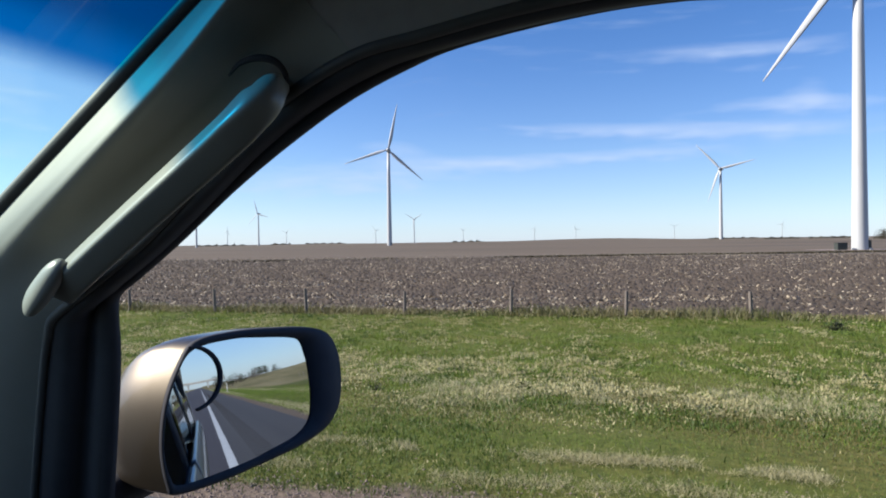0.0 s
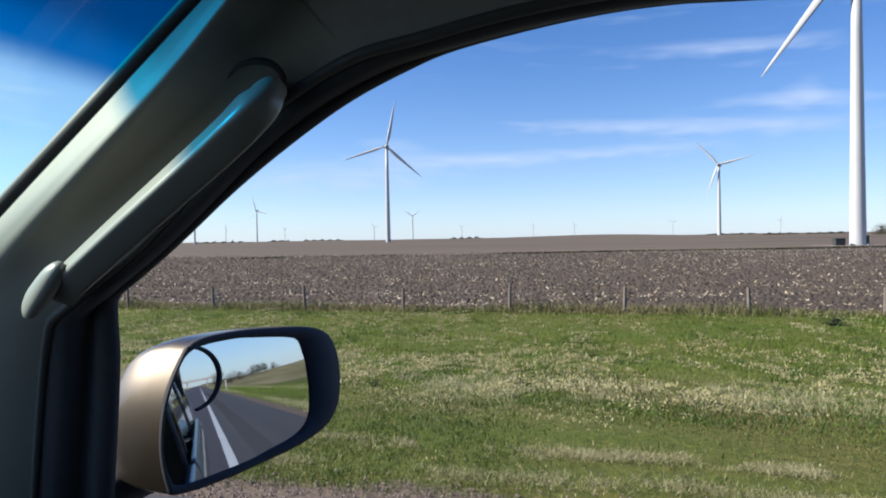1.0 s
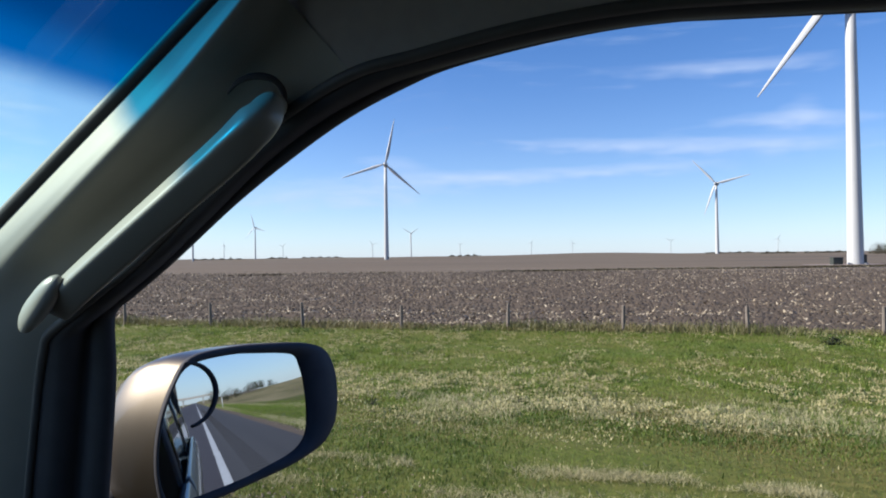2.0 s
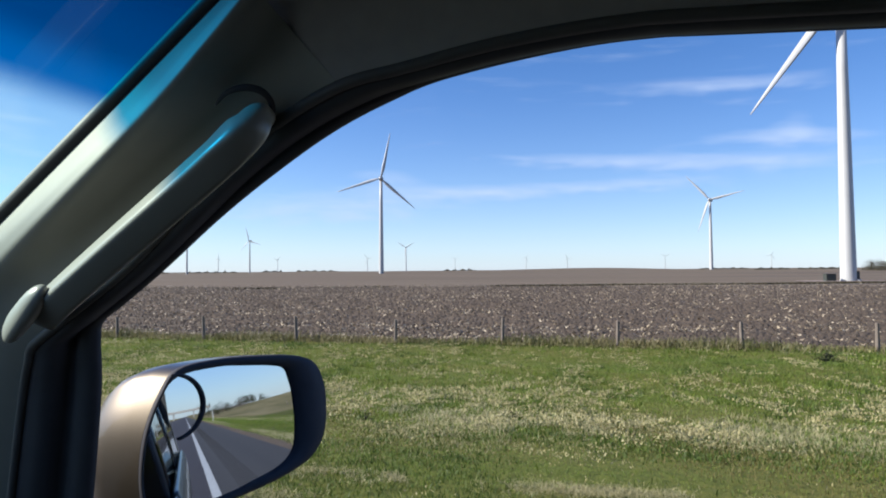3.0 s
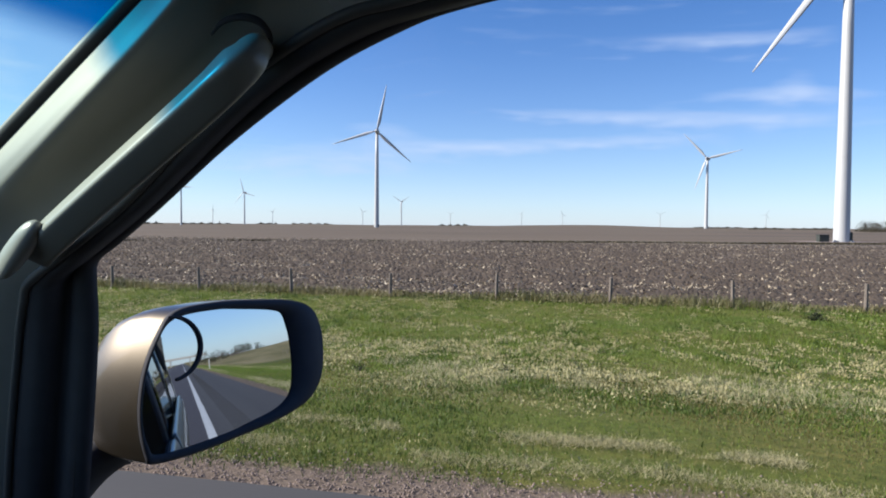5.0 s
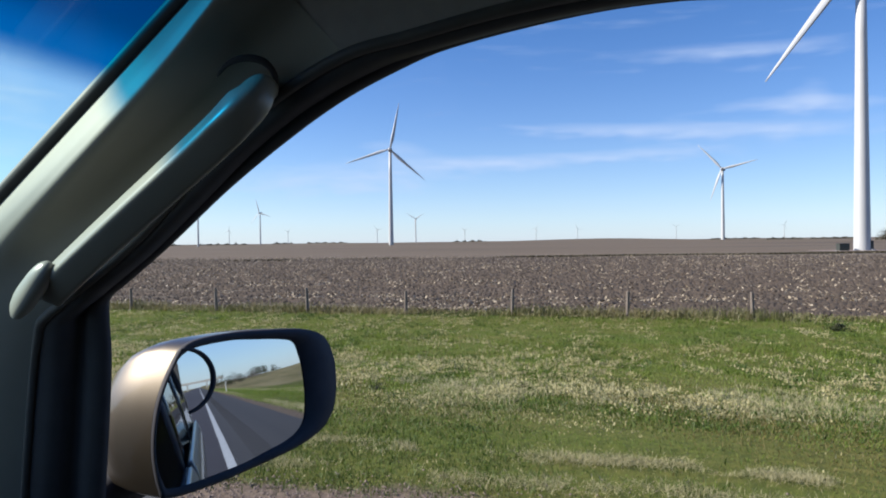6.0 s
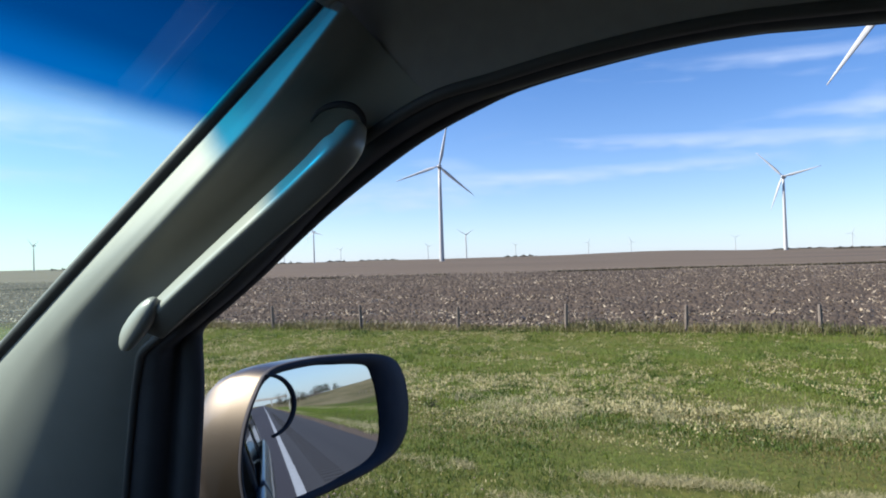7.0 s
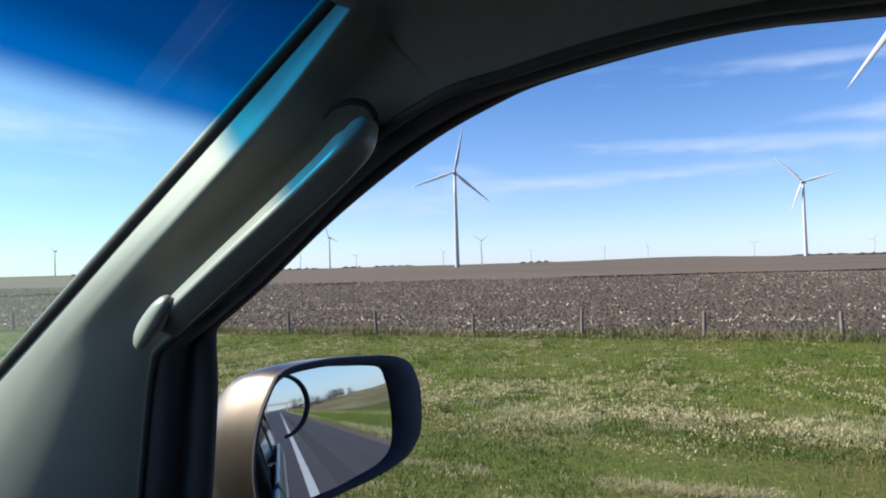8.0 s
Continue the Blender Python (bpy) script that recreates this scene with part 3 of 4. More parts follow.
def door_and_flank():
    def sect(x):
        return [(x, .555, 1.712), (x, .60, 1.66), (x, .737, 1.00), (x, .765, .93), (x, .79, .72), (x, .775, .42), (x, .72, .18)]
    bm = bmesh.new()
    rails = [[s[k] for s in (sect(-.85), sect(-.3), sect(.3), sect(.62))] for k in range(2, 7)]
    loft(bm, rails, 20, 4)
    d = thicken(cpart("front_door", bm, M_PAINT, None, "champagne painted door"), 0.03, 1)
    bm = bmesh.new()
    tube(bm, curve([(.40, .79, .86), (.42, .815, .865), (.52, .82, .865), (.54, .79, .86)], 12), .012, 10)
    cpart("door_handle", bm, M_PAINT, d)
    bm = bmesh.new()
    tube(bm, curve([(-.72, .745, .99), (-.2, .75, 1.00), (.62, .75, 1.00)], 12), .010, 8)
    cpart("belt_moulding", bm, M_BLACK, d, "black belt moulding")
    bm = bmesh.new()
    loft(bm, [[s[k] for s in (sect(.63), sect(1.5), sect(2.4), sect(3.3))] for k in range(2, 7)], 20, 4)
    d = thicken(cpart("sliding_door", bm, M_PAINT, None, "champagne painted rear side"), 0.03, 1)
    bm = bmesh.new()
    tube(bm, curve([(.74, .79, .86), (.76, .815, .865), (.86, .82, .865), (.88, .79, .86)], 12), .012, 10)
    cpart("door_handle", bm, M_PAINT, d)
    for x0, x1, mat, name in ((.60, .72, M_BLACK, "door_pillar"), (.72, 1.75, M_DARK_PANE, "rear_side_window"), (1.75, 1.83, M_BLACK, "door_pillar"), (1.83, 3.1, M_DARK_PANE, "quarter_window"), (3.1, 3.3, M_PAINT, "rear_pillar")):
        bm = bmesh.new()
        loft(bm, [[sect(x0)[k], sect((x0 + x1) / 2)[k], sect(x1)[k]] for k in (0, 1, 2)], 6, 3)
        thicken(cpart(name, bm, mat), 0.01)


def cabin_shell():
    """Plain unseen panels that close the cabin below, behind and on the driver's side, to keep fill light low."""
    bm = bmesh.new()
    box(bm, -1.2, 3.3, -1.2, .70, .15, .20, .01)
    cpart("cabin_floor", bm, M_SEAT, smooth=False)
    bm = bmesh.new()
    loft(bm, [[(-1.5, .58, 1.14), (-1.5, -.25, 1.22), (-1.5, -1.16, 1.22)], [(-.95, .58, 1.08), (-.85, -.25, 1.22), (-.95, -1.16, 1.20)], [(-.82, .58, .98), (-.68, -.25, 1.08), (-.80, -1.16, 1.08)], [(-.9, .58, .7), (-.85, -.25, .7), (-.9, -1.16, .7)], [(-1.1, .58, .2), (-1.1, -.25, .2), (-1.1, -1.16, .2)]], 16, 4)
    thicken(cpart("dashboard", bm, M_DARK, None, "dark plastic dashboard"), 0.02)
    bm = bmesh.new()
    loft(bm, [[(x, -.5 - y, z) for x in (-.85, .6, 2.0, 3.3)] for y, z in ((.725, 1.10), (.765, 1.00), (.79, .72), (.775, .42), (.72, .18))], 12, 3)
    thicken(cpart("driver_side", bm, M_PAINT, None, "champagne painted flank"), 0.03, -1)
    bm = bmesh.new()
    loft(bm, [[(x, y, z) for x in (-1.1, .6, 2.0, 2.6)] for y, z in ((-1.14, 1.10), (-1.10, .95), (-1.15, .6), (-1.15, .2))], 12, 3)
    thicken(cpart("driver_door_panel", bm, M_DARK, None, "dark plastic inner door panel"), 0.02)
    # unseen driver's panes, nearly opaque so that little light reaches the trim
    for x0, x1 in ((-.62, .55), (.55, .70), (.70, 3.0), (3.0, 3.3)):
        bm = bmesh.new()
        loft(bm, [[(x, -.5 - y, z) for x in (x0, (x0 + x1) / 2, x1)] for y, z in ((.725, 1.10), (.60, 1.66), (.545, 1.73))], 5, 3)
        thicken(cpart("driver_side_pillar" if x1 - x0 < .4 else "driver_side_dark_pane", bm, M_BLACK if x1 - x0 < .4 else M_DARK_PANE), 0.004)
    bm = bmesh.new()
    tube(bm, [Vector((p.x, -.5 - p.y, p.z)) for p in (seal_at(-3.2), seal_at(-1), seal_at(.8))], .045, 10)
    cpart("driver_pillar", bm, M_PAINT)
    # added wall behind the seats, out of view, that stops light from the rear
    bm = bmesh.new()
    box(bm, 2.6, 2.64, -1.2, .70, .2, 1.70, .01)
    cpart("rear_light_block", bm, M_SEAT, smooth=False)
    bm = bmesh.new()
    loft(bm, [[(3.3, -1.2, .18), (3.33, -.25, .18), (3.3, .70, .18)], [(3.36, -1.2, .9), (3.42, -.25, .9), (3.36, .70, .9)], [(3.3, -1.15, 1.12), (3.36, -.25, 1.12), (3.3, .65, 1.12)]], 12, 4)
    thicken(cpart("tailgate", bm, M_PAINT), 0.02)
    bm = bmesh.new()
    loft(bm, [[(-1.35, .68, 1.16), (-1.45, -.25, 1.22), (-1.35, -1.18, 1.16)], [(-1.8, .68, 1.05), (-1.95, -.25, 1.10), (-1.8, -1.18, 1.05)], [(-2.25, .60, .82), (-2.4, -.25, .86), (-2.25, -1.10, .82)], [(-2.3, .60, .3), (-2.45, -.25, .3), (-2.3, -1.10, .3)]], 14, 4)
    thicken(cpart("bonnet", bm, M_PAINT), 0.01)
    for s in (0, 1):
        bm = bmesh.new()
        loft(bm, [[(x, y if not s else -.5 - y, z) for x, y, z in r] for r in ([(-2.25, .60, .82), (-1.8, .70, 1.03), (-1.35, .70, 1.14), (-.85, .725, 1.10)], [(-2.28, .62, .6), (-1.8, .76, .75), (-1.35, .79, .75), (-.85, .79, .72)], [(-2.3, .62, .3), (-1.9, .74, .42), (-1.3, .76, .42), (-.85, .72, .18)])], 14, 4)
        thicken(cpart("front_wing", bm, M_PAINT), 0.01)
    for x in (-1.62, 2.35):
        for y in (.66, -1.16):
            w = empty("wheel", Matrix(), "", "")
            for key in ("label", "category"):
                if key in w:
                    del w[key]
            w.parent = van
            bm = bmesh.new()
            r = .335
            zc = -.167 + r
            prof = [(.22, -.09), (.30, -.11), (.335, -.08), (.335, .08), (.30, .11), (.22, .09)]
            rings = [[bm.verts.new((x + rr * math.cos(a), y + dy, zc + rr * math.sin(a))) for rr, dy in prof] for a in (2 * math.pi * k / 28 for k in range(28))]
            for k in range(28):
                a, b = rings[k], rings[(k + 1) % 28]
                for j in range(6):
                    bm.faces.new((a[j], a[(j + 1) % 6], b[(j + 1) % 6], b[j]))
            cpart("tyre", bm, M_TYRE, w)
            bm = bmesh.new()
            tube(bm, [Vector((x, y - .06, zc)), Vector((x, y + .07, zc))], [.225, .21], 24)
            cpart("rim", bm, M_STEEL, w)


# ---- the door mirror ----
MIRROR_C = Vector((0, 0, 1.5)) + (Vector((-.5051, .835, 1.2516)) - Vector((0, 0, 1.5))) * 1.06
MIRROR_N = Vector((.884, -.454, .114)).normalized()
MIRROR_H = Vector((.4568, .8895, 0)).normalized()
MIRROR_V = MIRROR_N.cross(MIRROR_H)


def on_mirror(h, v, out=0.0):
    return MIRROR_C + (MIRROR_H * h + MIRROR_V * v) * 1.06 + MIRROR_N * out


BEZEL = [(-.137, -.0226), (-.1278, .0344), (-.1051, .0833), (-.0789, .1122), (-.0176, .1195), (.06, .117), (.1242, .1091), (.157, .094), (.172, .065), (.1758, .035),
         (.172, -.005), (.160, -.034), (.1294, -.0593), (.0600, -.0770), (-.04, -.0880), (-.1173, -.0890), (-.1316, -.0739)]
GLASS = [(-.1326, -.0237), (-.1246, .0263), (-.106, .0719), (-.0800, .1010), (-.0186, .1077), (.03, .104), (.0791, .098), (.1001, .0905), (.1080, .070), (.1124, .049),
         (.1144, .0031), (.107, -.0361), (.0799, -.0565), (.03, -.0670), (-.0157, -.0741), (-.1089, -.0780), (-.1270, -.062)]


def closed(points, n):
    k = len(points)
    c = curve([(a, b, 0) for a, b in points[-2:] + points + points[:3]], (k + 4) * n + 1)
    return c[2 * n:(k + 2) * n]


def door_mirror():
    n = 5
    rim, pane = closed(BEZEL, n), closed(GLASS, n)
    m = empty("door_mirror", Matrix(), "", "")
    for key in ("label", "category"):
        if key in m:
            del m[key]
    m["label"] = "door mirror in a champagne housing"
    m.parent = van

    def ring_faces(bm, a, b):
        for i in range(len(a)):
            bm.faces.new((a[i], a[(i + 1) % len(a)], b[(i + 1) % len(a)], b[i]))

    bm = bmesh.new()
    rows = [[bm.verts.new(on_mirror(p.x, p.y, -.006)) for p in pane], [bm.verts.new(on_mirror(p.x, p.y, .003)) for p in pane],
            [bm.verts.new(on_mirror(p.x * .5 + q.x * .5, p.y * .5 + q.y * .5, min(.012, .003 + .25 * (p - q).length))) for p, q in zip(pane, rim)],
            [bm.verts.new(on_mirror(q.x * .99, q.y * .99, min(.008, .002 + .15 * (p - q).length))) for p, q in zip(pane, rim)],
            [bm.verts.new(on_mirror(q.x, q.y, .0)) for q in rim], [bm.verts.new(on_mirror(q.x, q.y, -.004)) for q in rim]]
    for a, b in zip(rows, rows[1:]):
        ring_faces(bm, a, b)
    cpart("bezel", bm, M_BLACK, m, "black plastic bezel")
    # the shell bulges forward and narrows
    bm = bmesh.new()
    fwd = Vector((-1.0, 0.10, 0.0)).normalized()
    rows = []
    cx, cy = -0.05, -0.035
    for depth, size in ((.002, .995), (.03, .99), (.06, .955), (.09, .88), (.118, .75), (.138, .56), (.15, .3)):
        rows.append([bm.verts.new(on_mirror(cx + (q.x - cx) * size, cy + (q.y - cy) * size) + fwd * depth * 1.1) for q in rim])
    for a, b in zip(rows, rows[1:]):
        ring_faces(bm, a, b)
    bm.faces.new(rows[-1])
    cpart("housing", bm, M_PAINT, m, "champagne painted shell")
    # glass, very slightly domed
    bm = bmesh.new()
    rows = []
    for size in (1.0, .8, .6, .4, .2):
        rows.append([])
        for p in pane:
            h, v = p.x * size, p.y * size
            rows[-1].append(bm.verts.new(on_mirror(h, v, .002 - .011 * h + .0065 * v - (h * h + v * v) / (2 * MIRROR_R))))
    centre = bm.verts.new(on_mirror(0, 0, .002))
    for a, b in zip(rows, rows[1:]):
        ring_faces(bm, a, b)
    for i in range(len(pane)):
        bm.faces.new((rows[-1][i], rows[-1][(i + 1) % len(pane)], centre))
    cpart("mirror_glass", bm, M_CHROME, m, "clean mirror glass showing the road behind")
    # thin black half ring on the upper inner part of the glass
    bm = bmesh.new()
    arc = [on_mirror(-.088 + .044 * math.cos(a), .061 + .044 * math.sin(a), .004) for a in (radians(92 - 176 * k / 23) for k in range(24))]
    tube(bm, arc, [.0022 + .0014 * math.sin(math.pi * k / 23) for k in range(24)], 8, up=MIRROR_N)
    cpart("glass_arc", bm, M_BLACK, m, "thin black arc on the mirror glass")
    bm = bmesh.new()
    tube(bm, curve([on_mirror(-.05, -.06, -.05) + fwd * .06, on_mirror(-.12, -.095, -.05) + fwd * .08, Vector((-.74, .74, 1.07))], 12), [.045, .042, .04, .038, .036, .036, .036, .036, .036, .036, .036, .036], 14)
    cpart("mirror_arm", bm, M_BLACK, m, "black mirror foot")


MIRROR_R = 5.0
a_pillar()
grab_handle()
door_frame()
roof()
windshield()
side_window()
door_and_flank()
cabin_shell()
door_mirror()


# ---- wind turbines ----
def place(bearing, dist):
    a = radians(bearing)
    return -math.sin(a) * dist, math.cos(a) * dist


def turbine(bearing, dist, base=None, hub=80.0, facing=10.0, phase=0.0, simple=False, group="wind turbines of the farm"):
    """facing: the way that the rotor looks, in degrees to the left of straight towards the road."""
    x, y = place(bearing, dist)
    z = ground_height(x, y) if base is None else base
    t = empty("wind_turbine", pose(x, y, z), "white three-bladed wind turbine standing on the brown field", "wind turbine", group)
    sides = 12 if simple else 32
    bm = bmesh.new()
    hs = (-4.0, 0, 20, 40, 60, hub - 1.6)
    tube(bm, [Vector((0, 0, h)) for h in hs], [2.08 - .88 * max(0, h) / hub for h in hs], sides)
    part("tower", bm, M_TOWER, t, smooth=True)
    if not simple:
        for h in (0.25, 24.0, 50.0):
            bm = bmesh.new()
            r = 2.08 - .88 * h / hub
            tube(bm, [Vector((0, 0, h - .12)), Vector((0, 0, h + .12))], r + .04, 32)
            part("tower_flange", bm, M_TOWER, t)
        bm = bmesh.new()
        box(bm, 1.2, 2.15, -1.6, -1.5, .6, 2.8, .04)
        bmesh.ops.rotate(bm, verts=bm.verts, cent=(0, 0, 0), matrix=Matrix.Rotation(radians(12), 3, "Z"))
        part("tower_door", bm, M_BOX, t, "dark steel entrance door")
        bm = bmesh.new()
        for k in range(4):
            box(bm, 1.2, 2.1, -2.9 + .3 * k, -2.6 + .3 * k, 0, .15 + .15 * k)
        bmesh.ops.rotate(bm, verts=bm.verts, cent=(0, 0, 0), matrix=Matrix.Rotation(radians(12), 3, "Z"))
        part("entrance_steps", bm, M_GREY, t, "grey steel steps")
    turn = Matrix.Rotation(radians(-facing), 4, "Z")
    bm = bmesh.new()
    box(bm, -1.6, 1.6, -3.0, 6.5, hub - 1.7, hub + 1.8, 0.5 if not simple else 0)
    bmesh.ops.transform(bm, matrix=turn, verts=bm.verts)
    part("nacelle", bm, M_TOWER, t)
    bm = bmesh.new()
    tube(bm, [Vector((0, yy, hub)) for yy in (-2.8, -3.6, -4.6, -5.2, -5.5)], [1.5, 1.6, 1.35, .8, .15], 14)
    bmesh.ops.transform(bm, matrix=turn, verts=bm.verts)
    hub_ob = part("hub", bm, M_BLADE, t, smooth=True)
    for k in range(3):
        bm = bmesh.new()
        n = 12
        rows = []
        for i in range(n + 1):
            r = 1.0 + 37.5 * i / n
            f = i / n
            c = 1.3 if f < .06 else 1.5 + 1.3 * math.sin(min(1, (f - .06) / .16) * math.pi / 2) if f < .22 else 2.5 * (1 - (f - .22) / .78) ** .85 + .3
            th = max(.14, c * (.6 if f < .06 else .2 - .08 * f))
            tw = radians(18 * (1 - f) ** 2 + 4)
            row = []
            for px, py in ((-.35, 0), (-.1, .5), (.3, .35), (.65, 0), (.3, -.25), (-.1, -.5)):
                a, b = px * c, py * th
                row.append(bm.verts.new((a * math.cos(tw) - b * math.sin(tw), -3.7 + a * math.sin(tw) + b * math.cos(tw) - 1.2 * f * f, r)))
            rows.append(row)
        for a, b in zip(rows, rows[1:]):
            for j in range(6):
                bm.faces.new((a[j], a[(j + 1) % 6], b[(j + 1) % 6], b[j]))
        bm.faces.new(rows[-1])
        bm.faces.new(rows[0][::-1])
        m = turn @ Matrix.Translation((0, 0, hub)) @ Matrix.Rotation(radians(phase + 120 * k), 4, "Y")
        bmesh.ops.transform(bm, matrix=m, verts=bm.verts)
        part("blade", bm, M_BLADE, hub_ob, smooth=True)
    return t


TALL = place(-20.42, 210)
turbine(-20.42, 210, -2.15, facing=20, phase=-142.8)
turbine(18.01, 530, None, facing=-14, phase=12)
turbine(-10.73, 780, None, facing=25, phase=79)
turbine(34.59, 1400, None, phase=95, simple=True)
turbine(29.51, 1650, None, phase=-15, simple=True)
turbine(15.77, 2100, None, phase=62, simple=True)
for b, d, ph in ((32.09, 3900, 10), (27.15, 4300, 50), (19.26, 3800, 80), (11.3, 4400, 65), (4.86, 4200, 30), (1.21, 4300, 100), (-7.08, 4200, 60), (-15.22, 4300, 25), (-24.6, 3900, 15), (43.0, 2600, 20), (51.0, 2300, 70), (46.0, 3600, 95)):
    turbine(b, d, None, phase=ph, simple=True)


def transformer_box():
    x, y = TALL[0] - 5.5, TALL[1] - 2
    t = empty("transformer_box", pose(x, y, -2.15, 0, 0, 8), "dark green transformer cabinet beside the turbine tower", "transformer")
    bm = bmesh.new()
    box(bm, -1.3, 1.3, -1.0, 1.0, 0.15, 2.0, 0.05)
    part("cabinet", bm, M_BOX, t)
    bm = bmesh.new()
    box(bm, -1.5, 1.5, -1.2, 1.2, -.3, 0.15, 0.03)
    part("plinth", bm, M_CONCRETE, t)
    for s in (-.65, .65):
        bm = bmesh.new()
        box(bm, s - .55, s + .55, -1.04, -1.0, .3, 1.85, 0.01)
        part("cabinet_door", bm, M_BOX, t)
    bm = bmesh.new()
    box(bm, -1.4, 1.4, -1.12, 1.08, 2.0, 2.12, 0.03)
    part("cabinet_roof", bm, M_BOX, t)


transformer_box()


def gravel_pad():
    bm = bmesh.new()
    n = 40
    ring = []
    for k in range(n):
        a = 2 * math.pi * k / n
        r = 9 + 1.6 * noise.noise((math.cos(a) * 2, math.sin(a) * 2, 5))
        ring.append(bm.verts.new((TALL[0] - 2 + r * 1.3 * math.cos(a), TALL[1] + r * math.sin(a), ground_height(TALL[0], TALL[1]) + .06)))
    bm.faces.new(ring)
    tagged(part("gravel_pad", bm, M_GRAVEL, None), "pale gravel pad round the turbine's foot", "gravel", kind="structure")


gravel_pad()


def pylon_mast():
    """The thick many-sided steel mast behind the fence."""
    x, y = 54, 33
    t = empty("steel_mast", pose(x, y, ground_height(x, y)), "grey eight-sided tapering steel mast on a concrete foot", "mast")
    bm = bmesh.new()
    tube(bm, [Vector((0, 0, .3)), Vector((0, 0, 16)), Vector((0, 0, 34))], [1.45, 1.1, .75], 8)
    part("shaft", bm, M_GREY, t)
    bm = bmesh.new()
    tube(bm, [Vector((0, 0, .28)), Vector((0, 0, .42))], 1.75, 16)
    part("flange", bm, M_GREY, t)
    bm = bmesh.new()
    tube(bm, [Vector((0, 0, -.6)), Vector((0, 0, .28))], 2.1, 20)
    part("foot", bm, M_CONCRETE, t)


pylon_mast()


# ---- the fence ----
FENCE_Y = 29.0


def fence():
    f = empty("fence", pose(0, FENCE_Y, 0), "low weathered wood-post and wire fence along the field", "fence")
    rnd = random.Random(4)
    xs = [-3.6 + 5.13 * k for k in range(-24, 28)]
    shapes = []
    for s in range(4):
        bm = bmesh.new()
        lean = Vector((rnd.uniform(-.05, .05), rnd.uniform(-.05, .05), 0))
        path = [Vector((0, 0, -.3)), Vector((0, 0, 0)) + lean * .2, Vector((0, 0, .65)) + lean * .6, Vector((0, 0, 1.2)) + lean]
        tube(bm, path, [.085, .085, .08, .07], 8)
        me = bpy.data.meshes.new("fence_post")
        bmesh.ops.recalc_face_normals(bm, faces=bm.faces)
        bm.to_mesh(me)
        bm.free()
        me.materials.append(M_WOOD)
        shapes.append(me)
    for x in xs:
        z = ground_height(x, FENCE_Y)
        ob = new("fence_post", rnd.choice(shapes))
        ob.parent = f
        ob.matrix_local = pose(x, 0, z + rnd.uniform(-.08, .06), 0, 0, rnd.uniform(0, 360))
    for h in (.35, .7, 1.05):
        bm = bmesh.new()
        tube(bm, [Vector((x, .09, ground_height(x, FENCE_Y) + h + rnd.uniform(-.02, .02))) for x in xs], .005, 5)
        part("wire", bm, M_WIRE, f)
    # braced corner: a heavier pair with a cross rail
    bm = bmesh.new()
    x0 = -36.0
    for x in (x0, x0 + 3.1):
        tube(bm, [Vector((x, -.05, ground_height(x, FENCE_Y) - .3)), Vector((x, -.05, ground_height(x, FENCE_Y) + 1.3))], .11, 8)
    tube(bm, [Vector((x0, -.05, ground_height(x0, FENCE_Y) + .95)), Vector((x0 + 3.1, -.05, ground_height(x0, FENCE_Y) + .93))], .07, 8)
    part("brace", bm, M_WOOD, f, "braced pair of heavier posts")


fence()


# ---- blades, straw, residue ----
def scatter_blades(name, n, mat, label, category, sample, length, width, lean, seed, lift=-.02, tufts=0, spread=.1):
    """n bent blades as one sheet mesh: each a strip of two pieces that narrows."""
    rng = np.random.default_rng(seed)
    x, y, grow = sample(rng, n // tufts if tufts else n)
    if tufts:
        # several blades from one root
        grow = np.repeat(grow * rng.uniform(.6, 1.5, len(x)), tufts)
        x, y = np.repeat(x, tufts), np.repeat(y, tufts)
        x, y = x + rng.normal(0, spread, len(x)), y + rng.normal(0, spread, len(y))
    n = len(x)
    z = verge_z(x, y) + max(0, lift)
    ln = rng.uniform(*length, n) * grow
    w = rng.uniform(*width, n) * np.clip(y / 9, .42, 1.25)
    a, tilt = rng.uniform(0, 2 * np.pi, n), rng.uniform(*lean, n)
    b = rng.uniform(0, 2 * np.pi, n)
    sx, sy = np.cos(a) * w / 2, np.sin(a) * w / 2
    dx, dy = np.cos(b) * np.sin(tilt), np.sin(b) * np.sin(tilt)
    dz = np.cos(tilt)
    v = np.empty((n, 5, 3))
    v[:, 0] = np.stack([x - sx, y - sy, z + min(0, lift)], 1)
    v[:, 1] = np.stack([x + sx, y + sy, z + min(0, lift)], 1)
    mx, my, mz = x + dx * ln * .5, y + dy * ln * .5, z + dz * ln * .6
    v[:, 2] = np.stack([mx + sx * .85, my + sy * .85, mz], 1)
    v[:, 3] = np.stack([mx - sx * .85, my - sy * .85, mz], 1)
    v[:, 4] = np.stack([x + dx * ln * 1.15, y + dy * ln * 1.15, z + dz * ln * .98], 1)
    me = bpy.data.meshes.new(name)
    me.vertices.add(n * 5)
    me.vertices.foreach_set("co", v.ravel())
    base = np.arange(n)[:, None] * 5
    quads, tris = base + [0, 1, 2, 3], base + [3, 2, 4]
    loops = np.concatenate([quads, tris], 1).ravel()
    me.loops.add(n * 7)
    me.loops.foreach_set("vertex_index", loops)
    me.polygons.add(n * 2)
    starts = (np.arange(n)[:, None] * 7 + [0, 4]).ravel()
    me.polygons.foreach_set("loop_start", starts)
    me.update(calc_edges=True)
    me.materials.append(mat)
    tagged(new(name, me), label, category, kind="stuff")


VERGE_Y, VERGE_Z = zip(*[(y, verge_height(y)) for y in np.linspace(-10, 220, 700)])


def verge_z(x, y):
    return np.interp(y, VERGE_Y, VERGE_Z)


